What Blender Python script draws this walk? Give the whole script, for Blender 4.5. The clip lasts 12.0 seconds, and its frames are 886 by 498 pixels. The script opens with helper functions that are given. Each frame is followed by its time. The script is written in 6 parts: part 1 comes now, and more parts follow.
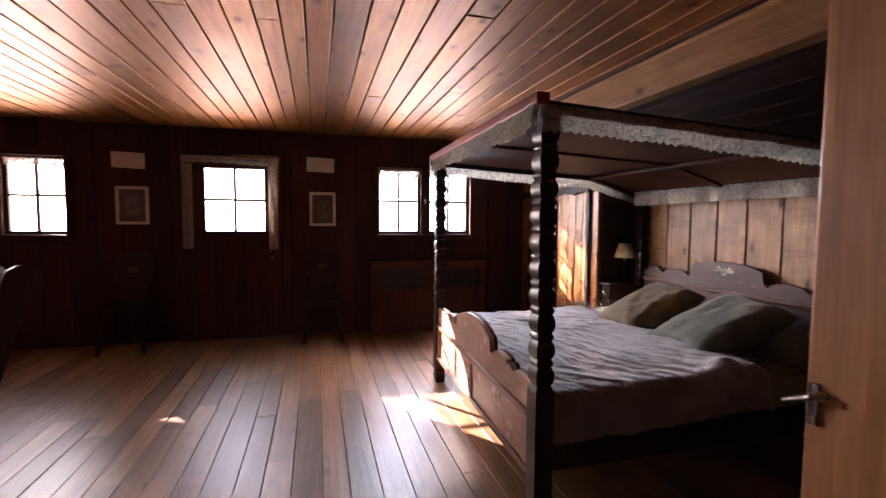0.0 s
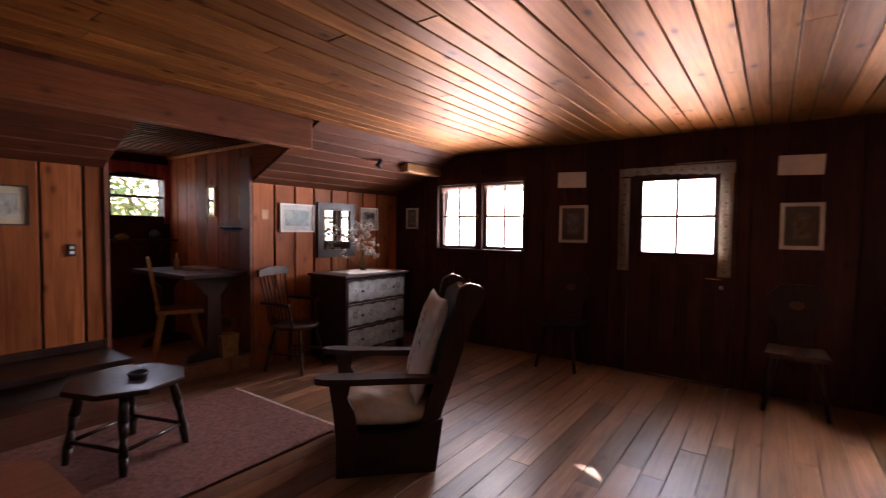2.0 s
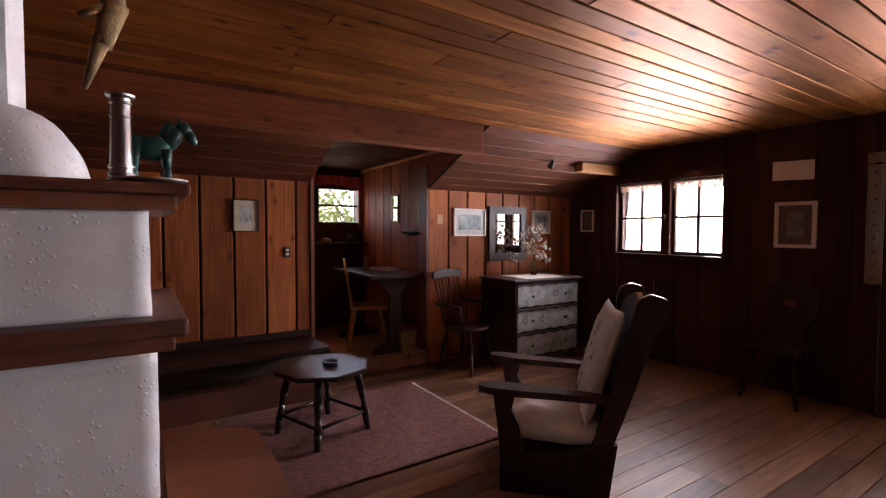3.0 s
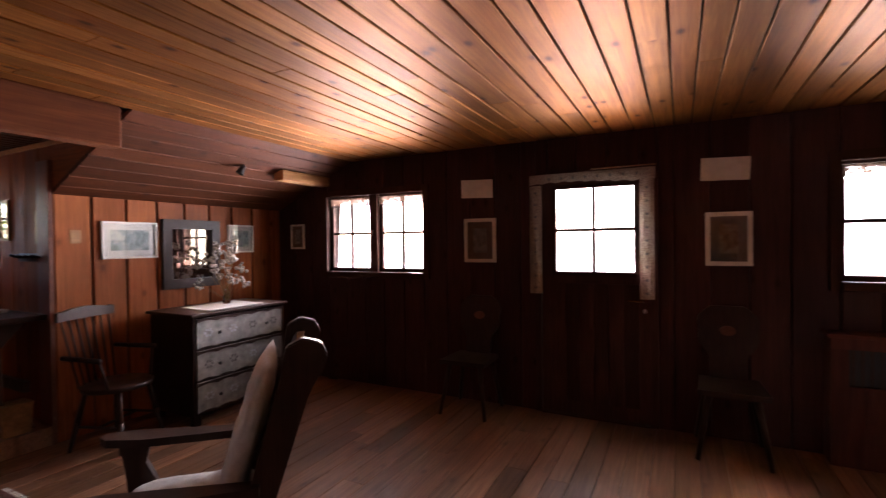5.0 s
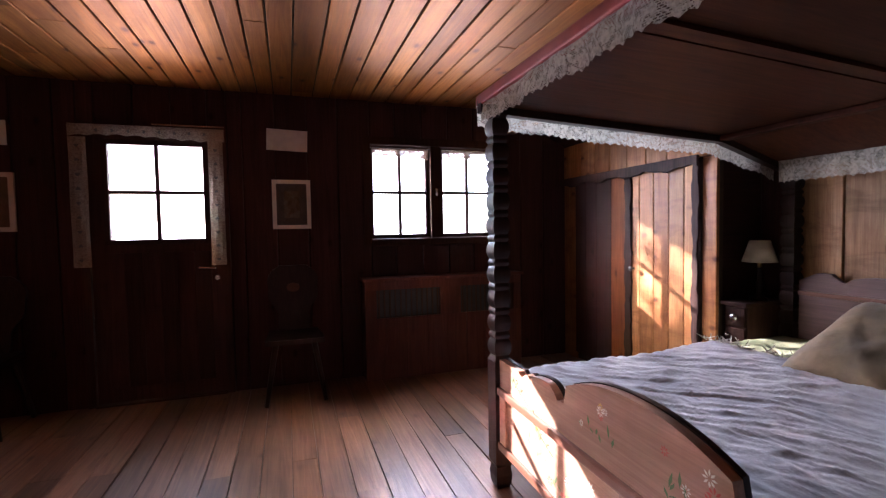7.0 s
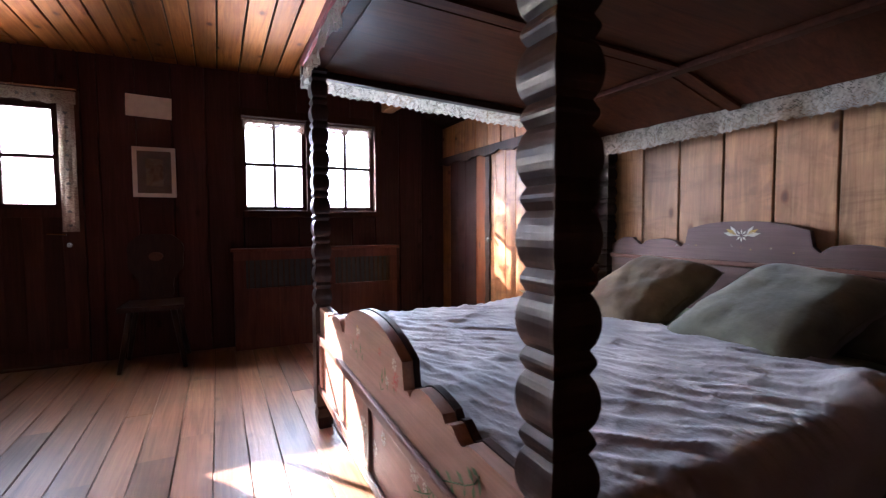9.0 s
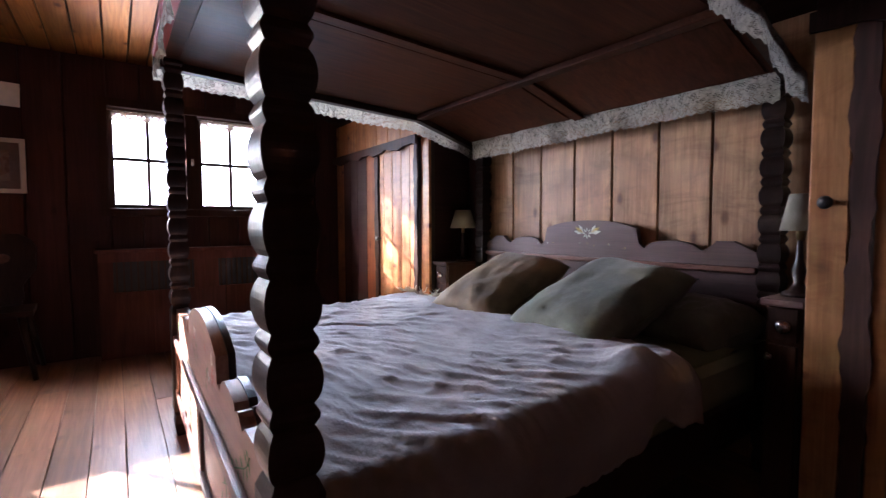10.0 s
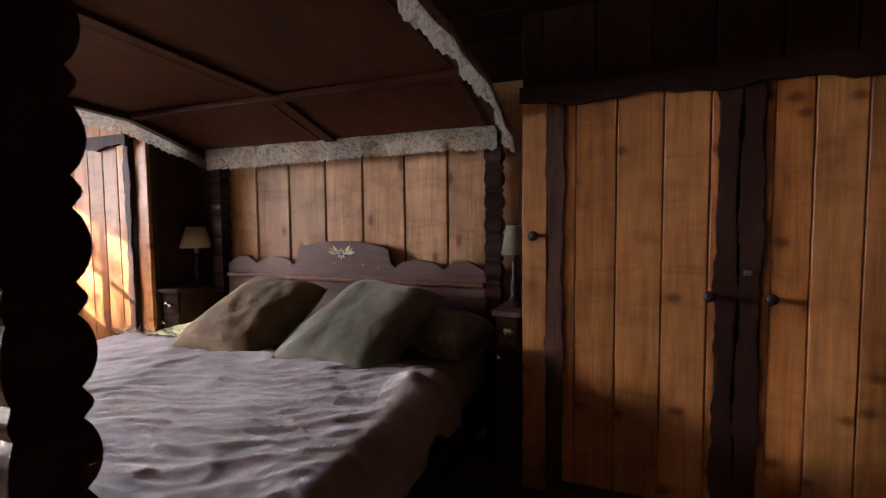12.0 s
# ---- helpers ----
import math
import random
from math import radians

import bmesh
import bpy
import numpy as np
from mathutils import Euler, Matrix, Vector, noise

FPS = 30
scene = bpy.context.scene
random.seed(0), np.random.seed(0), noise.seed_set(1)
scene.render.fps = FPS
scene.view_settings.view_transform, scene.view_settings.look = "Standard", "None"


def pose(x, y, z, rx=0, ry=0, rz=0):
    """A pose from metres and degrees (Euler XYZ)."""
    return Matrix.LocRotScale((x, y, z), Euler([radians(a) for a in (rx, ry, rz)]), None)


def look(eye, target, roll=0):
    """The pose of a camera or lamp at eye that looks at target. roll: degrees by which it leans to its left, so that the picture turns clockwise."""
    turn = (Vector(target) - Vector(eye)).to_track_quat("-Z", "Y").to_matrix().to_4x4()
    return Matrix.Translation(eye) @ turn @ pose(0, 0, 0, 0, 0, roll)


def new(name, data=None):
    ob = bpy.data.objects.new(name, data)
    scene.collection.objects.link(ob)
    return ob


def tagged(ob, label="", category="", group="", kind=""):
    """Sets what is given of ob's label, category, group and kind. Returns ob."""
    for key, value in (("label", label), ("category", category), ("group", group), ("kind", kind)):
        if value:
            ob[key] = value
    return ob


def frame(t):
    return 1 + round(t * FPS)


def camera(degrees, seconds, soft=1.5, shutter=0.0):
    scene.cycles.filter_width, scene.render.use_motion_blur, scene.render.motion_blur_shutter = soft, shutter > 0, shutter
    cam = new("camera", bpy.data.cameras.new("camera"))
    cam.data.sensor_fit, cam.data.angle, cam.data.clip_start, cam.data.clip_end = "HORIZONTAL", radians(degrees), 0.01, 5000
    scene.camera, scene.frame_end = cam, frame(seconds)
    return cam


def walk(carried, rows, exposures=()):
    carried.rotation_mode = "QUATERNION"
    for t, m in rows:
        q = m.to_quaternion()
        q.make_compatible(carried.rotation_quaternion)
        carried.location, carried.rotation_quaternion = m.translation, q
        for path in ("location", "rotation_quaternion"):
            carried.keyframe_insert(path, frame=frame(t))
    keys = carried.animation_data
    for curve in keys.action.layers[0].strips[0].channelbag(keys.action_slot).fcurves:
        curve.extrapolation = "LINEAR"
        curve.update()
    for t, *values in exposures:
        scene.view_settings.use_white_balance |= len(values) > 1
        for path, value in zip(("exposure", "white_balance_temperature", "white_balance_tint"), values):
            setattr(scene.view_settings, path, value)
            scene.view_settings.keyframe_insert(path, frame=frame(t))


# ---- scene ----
cam = camera(87.5, 12.0, soft=1.2, shutter=0.2)
PATH = [
    (0, (0.104, -0.053, 1.322), (0.629, 1.872, 1.193), 0.4),
    (0.5, (0.19, 0.123, 1.321), (0.369, 2.112, 1.205), 0.6),
    (1, (0.214, 0.325, 1.323), (0.028, 2.313, 1.223), 0.5),
    (1.5, (0.082, 0.523, 1.341), (-0.578, 2.409, 1.262), 0.7),
    (2, (-0.008, 0.659, 1.366), (-1.17, 2.284, 1.283), 0.6),
    (2.5, (-0.039, 0.732, 1.368), (-1.615, 1.961, 1.291), 0.4),
    (2.7, (-0.048, 0.737, 1.372), (-1.726, 1.823, 1.296), 0.2),
    (4.3, (-0.128, 1.376, 1.376), (-1.626, 2.702, 1.352), -0.1),
    (4.5, (-0.159, 1.499, 1.377), (-1.522, 2.963, 1.358), -0.0),
    (5, (-0.132, 1.569, 1.417), (-1.045, 3.348, 1.393), -0.7),
    (5.5, (-0.065, 1.547, 1.434), (-0.349, 3.526, 1.393), -0.6),
    (6, (0.068, 1.496, 1.429), (0.371, 3.472, 1.362), -0.8),
    (6.5, (0.101, 1.527, 1.336), (0.619, 3.457, 1.255), -0.8),
    (7, (0.131, 1.576, 1.216), (0.766, 3.47, 1.128), -1.0),
    (9, (0.596, 1.196, 1.023), (1.468, 2.992, 0.912), -0.3),
    (9.5, (0.733, 1.097, 1.017), (1.721, 2.833, 0.906), -0.2),
    (10, (0.809, 0.994, 1.006), (1.964, 2.623, 0.9), -0.2),
    (10.5, (0.852, 0.888, 1.028), (2.216, 2.347, 0.925), -0.6),
    (11, (0.856, 0.849, 1.063), (2.459, 2.038, 0.956), -0.7),
    (11.5, (0.795, 0.945, 1.111), (2.604, 1.789, 0.99), -0.9),
    (12, (0.741, 1.132, 1.134), (2.596, 1.869, 1.012), -0.5),
]
walk(cam, [(t, look(e, g, r)) for t, e, g, r in PATH],
     exposures=[(0.0, 3.7, 6600, 26), (1.0, 3.7, 6600, 26), (2.5, 3.75, 6500, 25), (5.5, 3.75, 6500, 25), (7.0, 3.5, 5800, 26), (9.0, 3.8, 5600, 20), (10.5, 3.75, 5800, 21), (12.0, 3.6, 6900, 23)])

# ---- world and sun ----
SUN_WAY = Vector((0.72, -1.0, -0.55)).normalized()
world = bpy.data.worlds.new("sky")
scene.world = world
world.use_nodes = True
wn = world.node_tree
sky = wn.nodes.new("ShaderNodeTexSky")
sky.sky_type, sky.sun_disc = "NISHITA", False
sky.sun_elevation = math.asin(-SUN_WAY.z)
sky.sun_rotation = math.atan2(-SUN_WAY.x, -SUN_WAY.y)
sky.air_density, sky.dust_density = 1.0, 1.5
wn.links.new(sky.outputs[0], wn.nodes["Background"].inputs[0])
wn.nodes["Background"].inputs[1].default_value = 0.15
sun = new("sun", bpy.data.lights.new("sun", "SUN"))
sun.data.energy, sun.data.angle, sun.data.color = 5.0, radians(0.5), (1.0, 0.9, 0.78)
sun.matrix_world = look((0, 0, 0), SUN_WAY)


def window_light(x, z, w, h, energy, fall, colour):
    """Daylight that enters by one opening of the gable: low sky under the eaves and bright ground."""
    l = new("window_light", bpy.data.lights.new("window_light", "AREA"))
    l.data.shape, l.data.size, l.data.size_y = "RECTANGLE", w, h
    l.data.spread = radians(100)
    l.data.energy, l.data.color = energy, colour
    l.matrix_world = look((x, 5.56, z), (x, 0.0, z - 5.56 * math.tan(radians(fall))))


window_light(-2.885, 1.53, 1.12, 0.74, 4.8, -5, (0.98, 0.98, 1.0))
window_light(-0.75, 1.515, 0.64, 0.72, 1.1, 4, (0.93, 0.96, 1.0))
window_light(1.36, 1.53, 1.1, 0.74, 3.9, 12, (0.8, 0.91, 1.0))


# ---- materials ----
def nodes_of(name):
    m = bpy.data.materials.new(name)
    m.use_nodes = True
    return m, m.node_tree, m.node_tree.nodes["Principled BSDF"]


def ramp(nt, fac, stops):
    r = nt.nodes.new("ShaderNodeValToRGB")
    while len(r.color_ramp.elements) < len(stops):
        r.color_ramp.elements.new(0.5)
    for e, (p, c) in zip(r.color_ramp.elements, stops):
        e.position, e.color = p, (*c, 1)
    nt.links.new(fac, r.inputs[0])
    return r.outputs[0]


def tex_noise(nt, vec, scale, detail=4, rough=0.55, distort=0.0):
    n = nt.nodes.new("ShaderNodeTexNoise")
    n.inputs["Scale"].default_value, n.inputs["Detail"].default_value = scale, detail
    n.inputs["Roughness"].default_value, n.inputs["Distortion"].default_value = rough, distort
    nt.links.new(vec, n.inputs["Vector"])
    return n.outputs[0]


def mixed(nt, a, b, fac, mode="MULTIPLY"):
    x = nt.nodes.new("ShaderNodeMix")
    x.data_type, x.blend_type = "RGBA", mode
    for socket, v in ((x.inputs[0], fac), (x.inputs[6], a), (x.inputs[7], b)):
        if isinstance(v, (int, float)):
            socket.default_value = v
        elif isinstance(v, tuple):
            socket.default_value = (*v, 1)
        else:
            nt.links.new(v, socket)
    return x.outputs[2]


def bumped(nt, bsdf, height, strength, distance=0.01):
    b = nt.nodes.new("ShaderNodeBump")
    b.inputs["Strength"].default_value, b.inputs["Distance"].default_value = strength, distance
    nt.links.new(height, b.inputs["Height"])
    nt.links.new(b.outputs[0], bsdf.inputs["Normal"])


def wood(name, dark, light, axis=2, rough=0.45, island=False, vary=0.35, knots=0.7, bump=0.25, grain=26.0, tint=0.0, spec=0.5, upright=False, knot_size=(5.2, 2.9), lustre=0.0, figure=0.0):
    """Planed and stained timber: long grain along one axis, knots, stains, and each board a shade of its own."""
    m, nt, bsdf = nodes_of(name)
    tc = nt.nodes.new("ShaderNodeTexCoord")
    src = nt.nodes.new("ShaderNodeNewGeometry" if island else "ShaderNodeObjectInfo")
    rnd = src.outputs["Random Per Island" if island else "Random"]
    off = nt.nodes.new("ShaderNodeVectorMath")
    off.operation = "SCALE"
    off.inputs[0].default_value = (37.0, 53.0, 71.0)
    nt.links.new(rnd, off.inputs["Scale"])
    add = nt.nodes.new("ShaderNodeVectorMath")
    nt.links.new(tc.outputs["Object"], add.inputs[0])
    nt.links.new(off.outputs[0], add.inputs[1])

    def stretched(across, along):
        mp = nt.nodes.new("ShaderNodeMapping")
        s = [across] * 3
        s[axis] = along
        mp.inputs["Scale"].default_value = s
        nt.links.new(add.outputs[0], mp.inputs["Vector"])
        return mp.outputs[0]

    g = tex_noise(nt, stretched(grain, 1.3), 1.0, 6, 0.6, 1.5)
    fine = tex_noise(nt, stretched(grain * 6, 5.0), 1.0, 3, 0.6)
    stain = tex_noise(nt, stretched(3.0, 1.1), 1.0, 4, 0.6, 0.6)
    col = ramp(nt, g, [(0.28, dark), (0.5, tuple((a + b) / 2 for a, b in zip(dark, light))), (0.72, light)])
    col = mixed(nt, col, ramp(nt, stain, [(0.3, (0.62, 0.58, 0.55)), (0.62, (1.05, 1.05, 1.05))]), 0.8)
    col = mixed(nt, col, ramp(nt, fine, [(0.35, (0.72, 0.7, 0.68)), (0.6, (1, 1, 1))]), 0.5)
    if figure:
        blotch = tex_noise(nt, stretched(2.2, 7.0), 1.0, 5, 0.65, 1.2)
        streak = tex_noise(nt, stretched(9.0, 1.6), 1.0, 4, 0.6, 2.0)
        col = mixed(nt, col, ramp(nt, blotch, [(0.36, (0.5, 0.44, 0.4)), (0.5, (1, 1, 1)), (0.7, (1.12, 1.14, 1.16))]), figure)
        col = mixed(nt, col, ramp(nt, streak, [(0.38, (0.66, 0.6, 0.54)), (0.52, (1, 1, 1))]), figure)
    lo, hi = 1 - vary, 1 + vary * 0.5
    col = mixed(nt, col, ramp(nt, rnd, [(0.0, (lo, lo * (1 - tint), lo * (1 - 2 * tint))), (0.35, (hi, hi, hi)), (0.65, (1, 1 - tint, 1 - 2 * tint)), (1.0, (lo * 1.1, lo * 1.1, lo * 1.1))]), 1.0)
    if knots:
        v = nt.nodes.new("ShaderNodeTexVoronoi")
        v.inputs["Scale"].default_value = 1.0
        if axis < 2:
            v.voronoi_dimensions = "2D"
        where = stretched(*knot_size)
        if upright:
            sep, com = nt.nodes.new("ShaderNodeSeparateXYZ"), nt.nodes.new("ShaderNodeCombineXYZ")
            nt.links.new(where, sep.inputs[0])
            nt.links.new(sep.outputs[1], com.inputs[0])
            nt.links.new(sep.outputs[2], com.inputs[1])
            where = com.outputs[0]
        nt.links.new(where, v.inputs["Vector"])
        pick = ramp(nt, v.outputs["Color"], [(0.5, (0, 0, 0)), (0.56, (knots, knots, knots))])
        col = mixed(nt, col, ramp(nt, v.outputs["Distance"], [(0.035, (0.2, 0.12, 0.08)), (0.075, (0.5, 0.38, 0.3)), (0.11, (0.85, 0.8, 0.76)), (0.2, (1, 1, 1))]), pick)
    nt.links.new(col, bsdf.inputs["Base Color"])
    r = nt.nodes.new("ShaderNodeMapRange")
    r.inputs["To Min"].default_value, r.inputs["To Max"].default_value = rough - 0.08, rough + 0.16
    nt.links.new(stain, r.inputs[0])
    nt.links.new(r.outputs[0], bsdf.inputs["Roughness"])
    bsdf.inputs["Specular IOR Level"].default_value, bsdf.inputs["Metallic"].default_value = spec, lustre
    bumped(nt, bsdf, g, bump, 0.004)
    return m


def plain(name, colour, rough=0.6, metal=0.0, scale=18.0, amount=0.25, bump=0.15, sheen=0.0):
    """A surface of one colour with mottling at two scales."""
    m, nt, bsdf = nodes_of(name)
    tc = nt.nodes.new("ShaderNodeTexCoord")
    a = tex_noise(nt, tc.outputs["Object"], scale, 5)
    b = tex_noise(nt, tc.outputs["Object"], scale * 7, 3)
    k = 1 - amount
    col = mixed(nt, colour, ramp(nt, a, [(0.3, (k, k, k)), (0.65, (1.05, 1.05, 1.05))]), 1.0)
    nt.links.new(col, bsdf.inputs["Base Color"])
    bsdf.inputs["Roughness"].default_value, bsdf.inputs["Metallic"].default_value = rough, metal
    bsdf.inputs["Sheen Weight"].default_value = sheen
    bumped(nt, bsdf, b, bump, 0.004)
    return m


CEIL = wood("ceiling_pine", (0.3, 0.1, 0.022), (0.56, 0.23, 0.055), axis=1, rough=0.48, island=True, vary=0.34, tint=0.12, knots=0.9, spec=0.1, lustre=0.78)
# Same slope boards twice; shade is put into the colour, deepest above the bed.
SLOPE_SHADED = wood("slope_pine_shaded", (0.03, 0.01, 0.006), (0.058, 0.02, 0.011), axis=1, rough=0.75, island=True, vary=0.2, tint=0.05, spec=0.15)
SLOPE_HALF_SHADED = wood("slope_pine_half_shaded", (0.08, 0.021, 0.007), (0.15, 0.042, 0.013), axis=1, rough=0.6, island=True, vary=0.25, tint=0.08, spec=0.2)
FLOOR = wood("floor_pine", (0.15, 0.069, 0.037), (0.335, 0.18, 0.105), axis=0, rough=0.32, vary=0.48, knots=0.5, tint=0.06, spec=0.36)
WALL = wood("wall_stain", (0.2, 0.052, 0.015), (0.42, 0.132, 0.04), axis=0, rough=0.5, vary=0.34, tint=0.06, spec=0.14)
# Wall stain again, with shade put into its colour.
WALL_SHADED = wood("wall_stain_shaded", (0.044, 0.014, 0.012), (0.08, 0.027, 0.022), axis=0, rough=0.55, vary=0.3, spec=0.2)
PALE = wood("alcove_pine", (0.42, 0.215, 0.1), (0.68, 0.41, 0.21), axis=0, rough=0.5, vary=0.3, knots=0.9, tint=0.07, figure=0.55)
CLOSET = wood("closet_pine", (0.43, 0.175, 0.058), (0.7, 0.34, 0.125), axis=0, rough=0.45, vary=0.3, tint=0.16, knots=0.85, spec=0.35, knot_size=(3.4, 5.2), figure=0.5)
DOORW = wood("door_pine", (0.45, 0.185, 0.075), (0.72, 0.37, 0.165), axis=2, rough=0.33, knots=0.5)
BACK = plain("dark_backing", (0.05, 0.025, 0.015), 0.8)
# Same pine on both beams; the west copy has shade put into its colour.
BEAM = wood("beam_pine", (0.42, 0.18, 0.06), (0.68, 0.35, 0.13), axis=1, rough=0.55, knots=0.95, spec=0.3, upright=True)
BEAM_SHADED = wood("beam_pine_shaded", (0.14, 0.035, 0.011), (0.26, 0.078, 0.024), axis=1, rough=0.6, knots=0.6, spec=0.2, upright=True)
BARK = wood("slab_edge", (0.034, 0.015, 0.012), (0.082, 0.034, 0.025), axis=2, rough=0.6, knots=0, spec=0.2)
DARK = wood("dark_walnut", (0.022, 0.01, 0.008), (0.048, 0.023, 0.017), axis=2, rough=0.3, knots=0, spec=0.34)
CANOPY = wood("canopy_wood", (0.06, 0.018, 0.009), (0.115, 0.037, 0.018), axis=0, rough=0.5, knots=0.3, spec=0.1)
BEDPINK = wood("footboard_wood", (0.37, 0.19, 0.125), (0.5, 0.285, 0.2), axis=1, rough=0.45, knots=0.2)
BEDMAUVE = wood("headboard_paint", (0.125, 0.058, 0.053), (0.21, 0.108, 0.097), axis=1, rough=0.45, knots=0)
REDPAINT = plain("red_paint", (0.42, 0.06, 0.055), 0.5, scale=9)
CASING = wood("casing_stain", (0.045, 0.018, 0.012), (0.085, 0.034, 0.022), axis=2, rough=0.75, knots=0.3, spec=0.2)
GABLEDOOR = wood("gable_door_stain", (0.05, 0.018, 0.014), (0.095, 0.036, 0.027), axis=2, rough=0.6, knots=0.3, spec=0.25)
MOULD = wood("moulding", (0.13, 0.04, 0.022), (0.22, 0.078, 0.042), axis=1, rough=0.4, knots=0)
def plaster_material():
    m, nt, bsdf = nodes_of("rough_plaster")
    tc = nt.nodes.new("ShaderNodeTexCoord")
    big = tex_noise(nt, tc.outputs["Object"], 4.0, 5)
    vor = nt.nodes.new("ShaderNodeTexVoronoi")
    vor.inputs["Scale"].default_value = 58.0
    nt.links.new(tc.outputs["Object"], vor.inputs["Vector"])
    dots = ramp(nt, vor.outputs["Distance"], [(0.12, (1, 1, 1)), (0.3, (0, 0, 0))])
    where = ramp(nt, tex_noise(nt, tc.outputs["Object"], 9.0, 3), [(0.45, (0.06, 0.06, 0.06)), (0.62, (1, 1, 1))])
    lumps = mixed(nt, dots, where, 1.0)
    col = ramp(nt, big, [(0.3, (0.66, 0.64, 0.62)), (0.7, (0.84, 0.82, 0.8))])
    nt.links.new(col, bsdf.inputs["Base Color"])
    bsdf.inputs["Roughness"].default_value = 0.55
    bumped(nt, bsdf, lumps, 0.45, 0.006)
    return m


PLASTER = plaster_material()
WHITE = plain("white_paper", (0.72, 0.69, 0.64), 0.8, amount=0.1)
CREAM = plain("cream_shade", (0.3, 0.25, 0.18), 0.8, amount=0.1)
BLACK = plain("black_metal", (0.02, 0.02, 0.022), 0.4)
BRASS = plain("worn_brass", (0.3, 0.2, 0.09), 0.45, 1.0)
STEEL = plain("nickel", (0.6, 0.58, 0.55), 0.22, 1.0)
PEWTER = plain("pewter", (0.45, 0.43, 0.4), 0.32, 1.0)
LINEN = plain("blanket_wool", (0.38, 0.345, 0.35), 0.9, scale=5, amount=0.35, bump=0.9, sheen=0.2)
BROWNV = plain("brown_velvet", (0.21, 0.135, 0.065), 0.8, scale=7, amount=0.5, bump=0.4, sheen=0.12)
VELVET = plain("olive_velvet", (0.17, 0.16, 0.1), 0.8, scale=7, amount=0.5, bump=0.4, sheen=0.3)
BEIGE = plain("beige_weave", (0.58, 0.54, 0.49), 0.9, scale=30, amount=0.12, bump=0.6, sheen=0.2)
SHEET = plain("green_sheet", (0.42, 0.45, 0.28), 0.85, scale=8)
FRINGE = plain("fringe", (0.75, 0.7, 0.6), 0.9)
RUGRED = plain("rug_wool", (0.42, 0.2, 0.17), 0.95, scale=40, amount=0.5, bump=0.8)
PAINTED = plain("grey_painted_front", (0.24, 0.235, 0.215), 0.6, scale=14, amount=0.5)
GREEN = plain("green_glaze", (0.015, 0.07, 0.055), 0.3, scale=12)
TAN = plain("dried_husk", (0.36, 0.22, 0.09), 0.8, scale=20, amount=0.5, bump=0.6)
YELLOW = wood("yellow_pine", (0.36, 0.18, 0.045), (0.52, 0.29, 0.09), axis=2, rough=0.45, knots=0)
GRASS = plain("meadow", (0.3, 0.27, 0.16), 0.95, scale=0.3, amount=0.5)
LEAF = plain("leaf", (0.16, 0.2, 0.05), 0.7, scale=3, amount=0.5)
TRUNK = plain("trunk_bark", (0.13, 0.09, 0.06), 0.9, scale=8, amount=0.5, bump=0.8)
SOFFIT = wood("soffit_red", (0.06, 0.009, 0.007), (0.1, 0.018, 0.014), axis=1, rough=0.6, island=True)
INK = [plain("ink_" + n, c, 0.7) for n, c in (("white", (0.8, 0.77, 0.68)), ("green", (0.1, 0.18, 0.07)), ("red", (0.5, 0.08, 0.06)),
                                              ("blue", (0.12, 0.16, 0.35)), ("ochre", (0.6, 0.4, 0.1)), ("grey", (0.14, 0.13, 0.13)))]
GLASS, _nt, _b = nodes_of("window_glass")
_b.inputs["Transmission Weight"].default_value, _b.inputs["Roughness"].default_value = 1.0, 0.0
MIRROR, _nt, _b = nodes_of("mirror_silver")
_b.inputs["Metallic"].default_value, _b.inputs["Roughness"].default_value = 1.0, 0.03
_b.inputs["Base Color"].default_value = (0.85, 0.85, 0.83, 1)


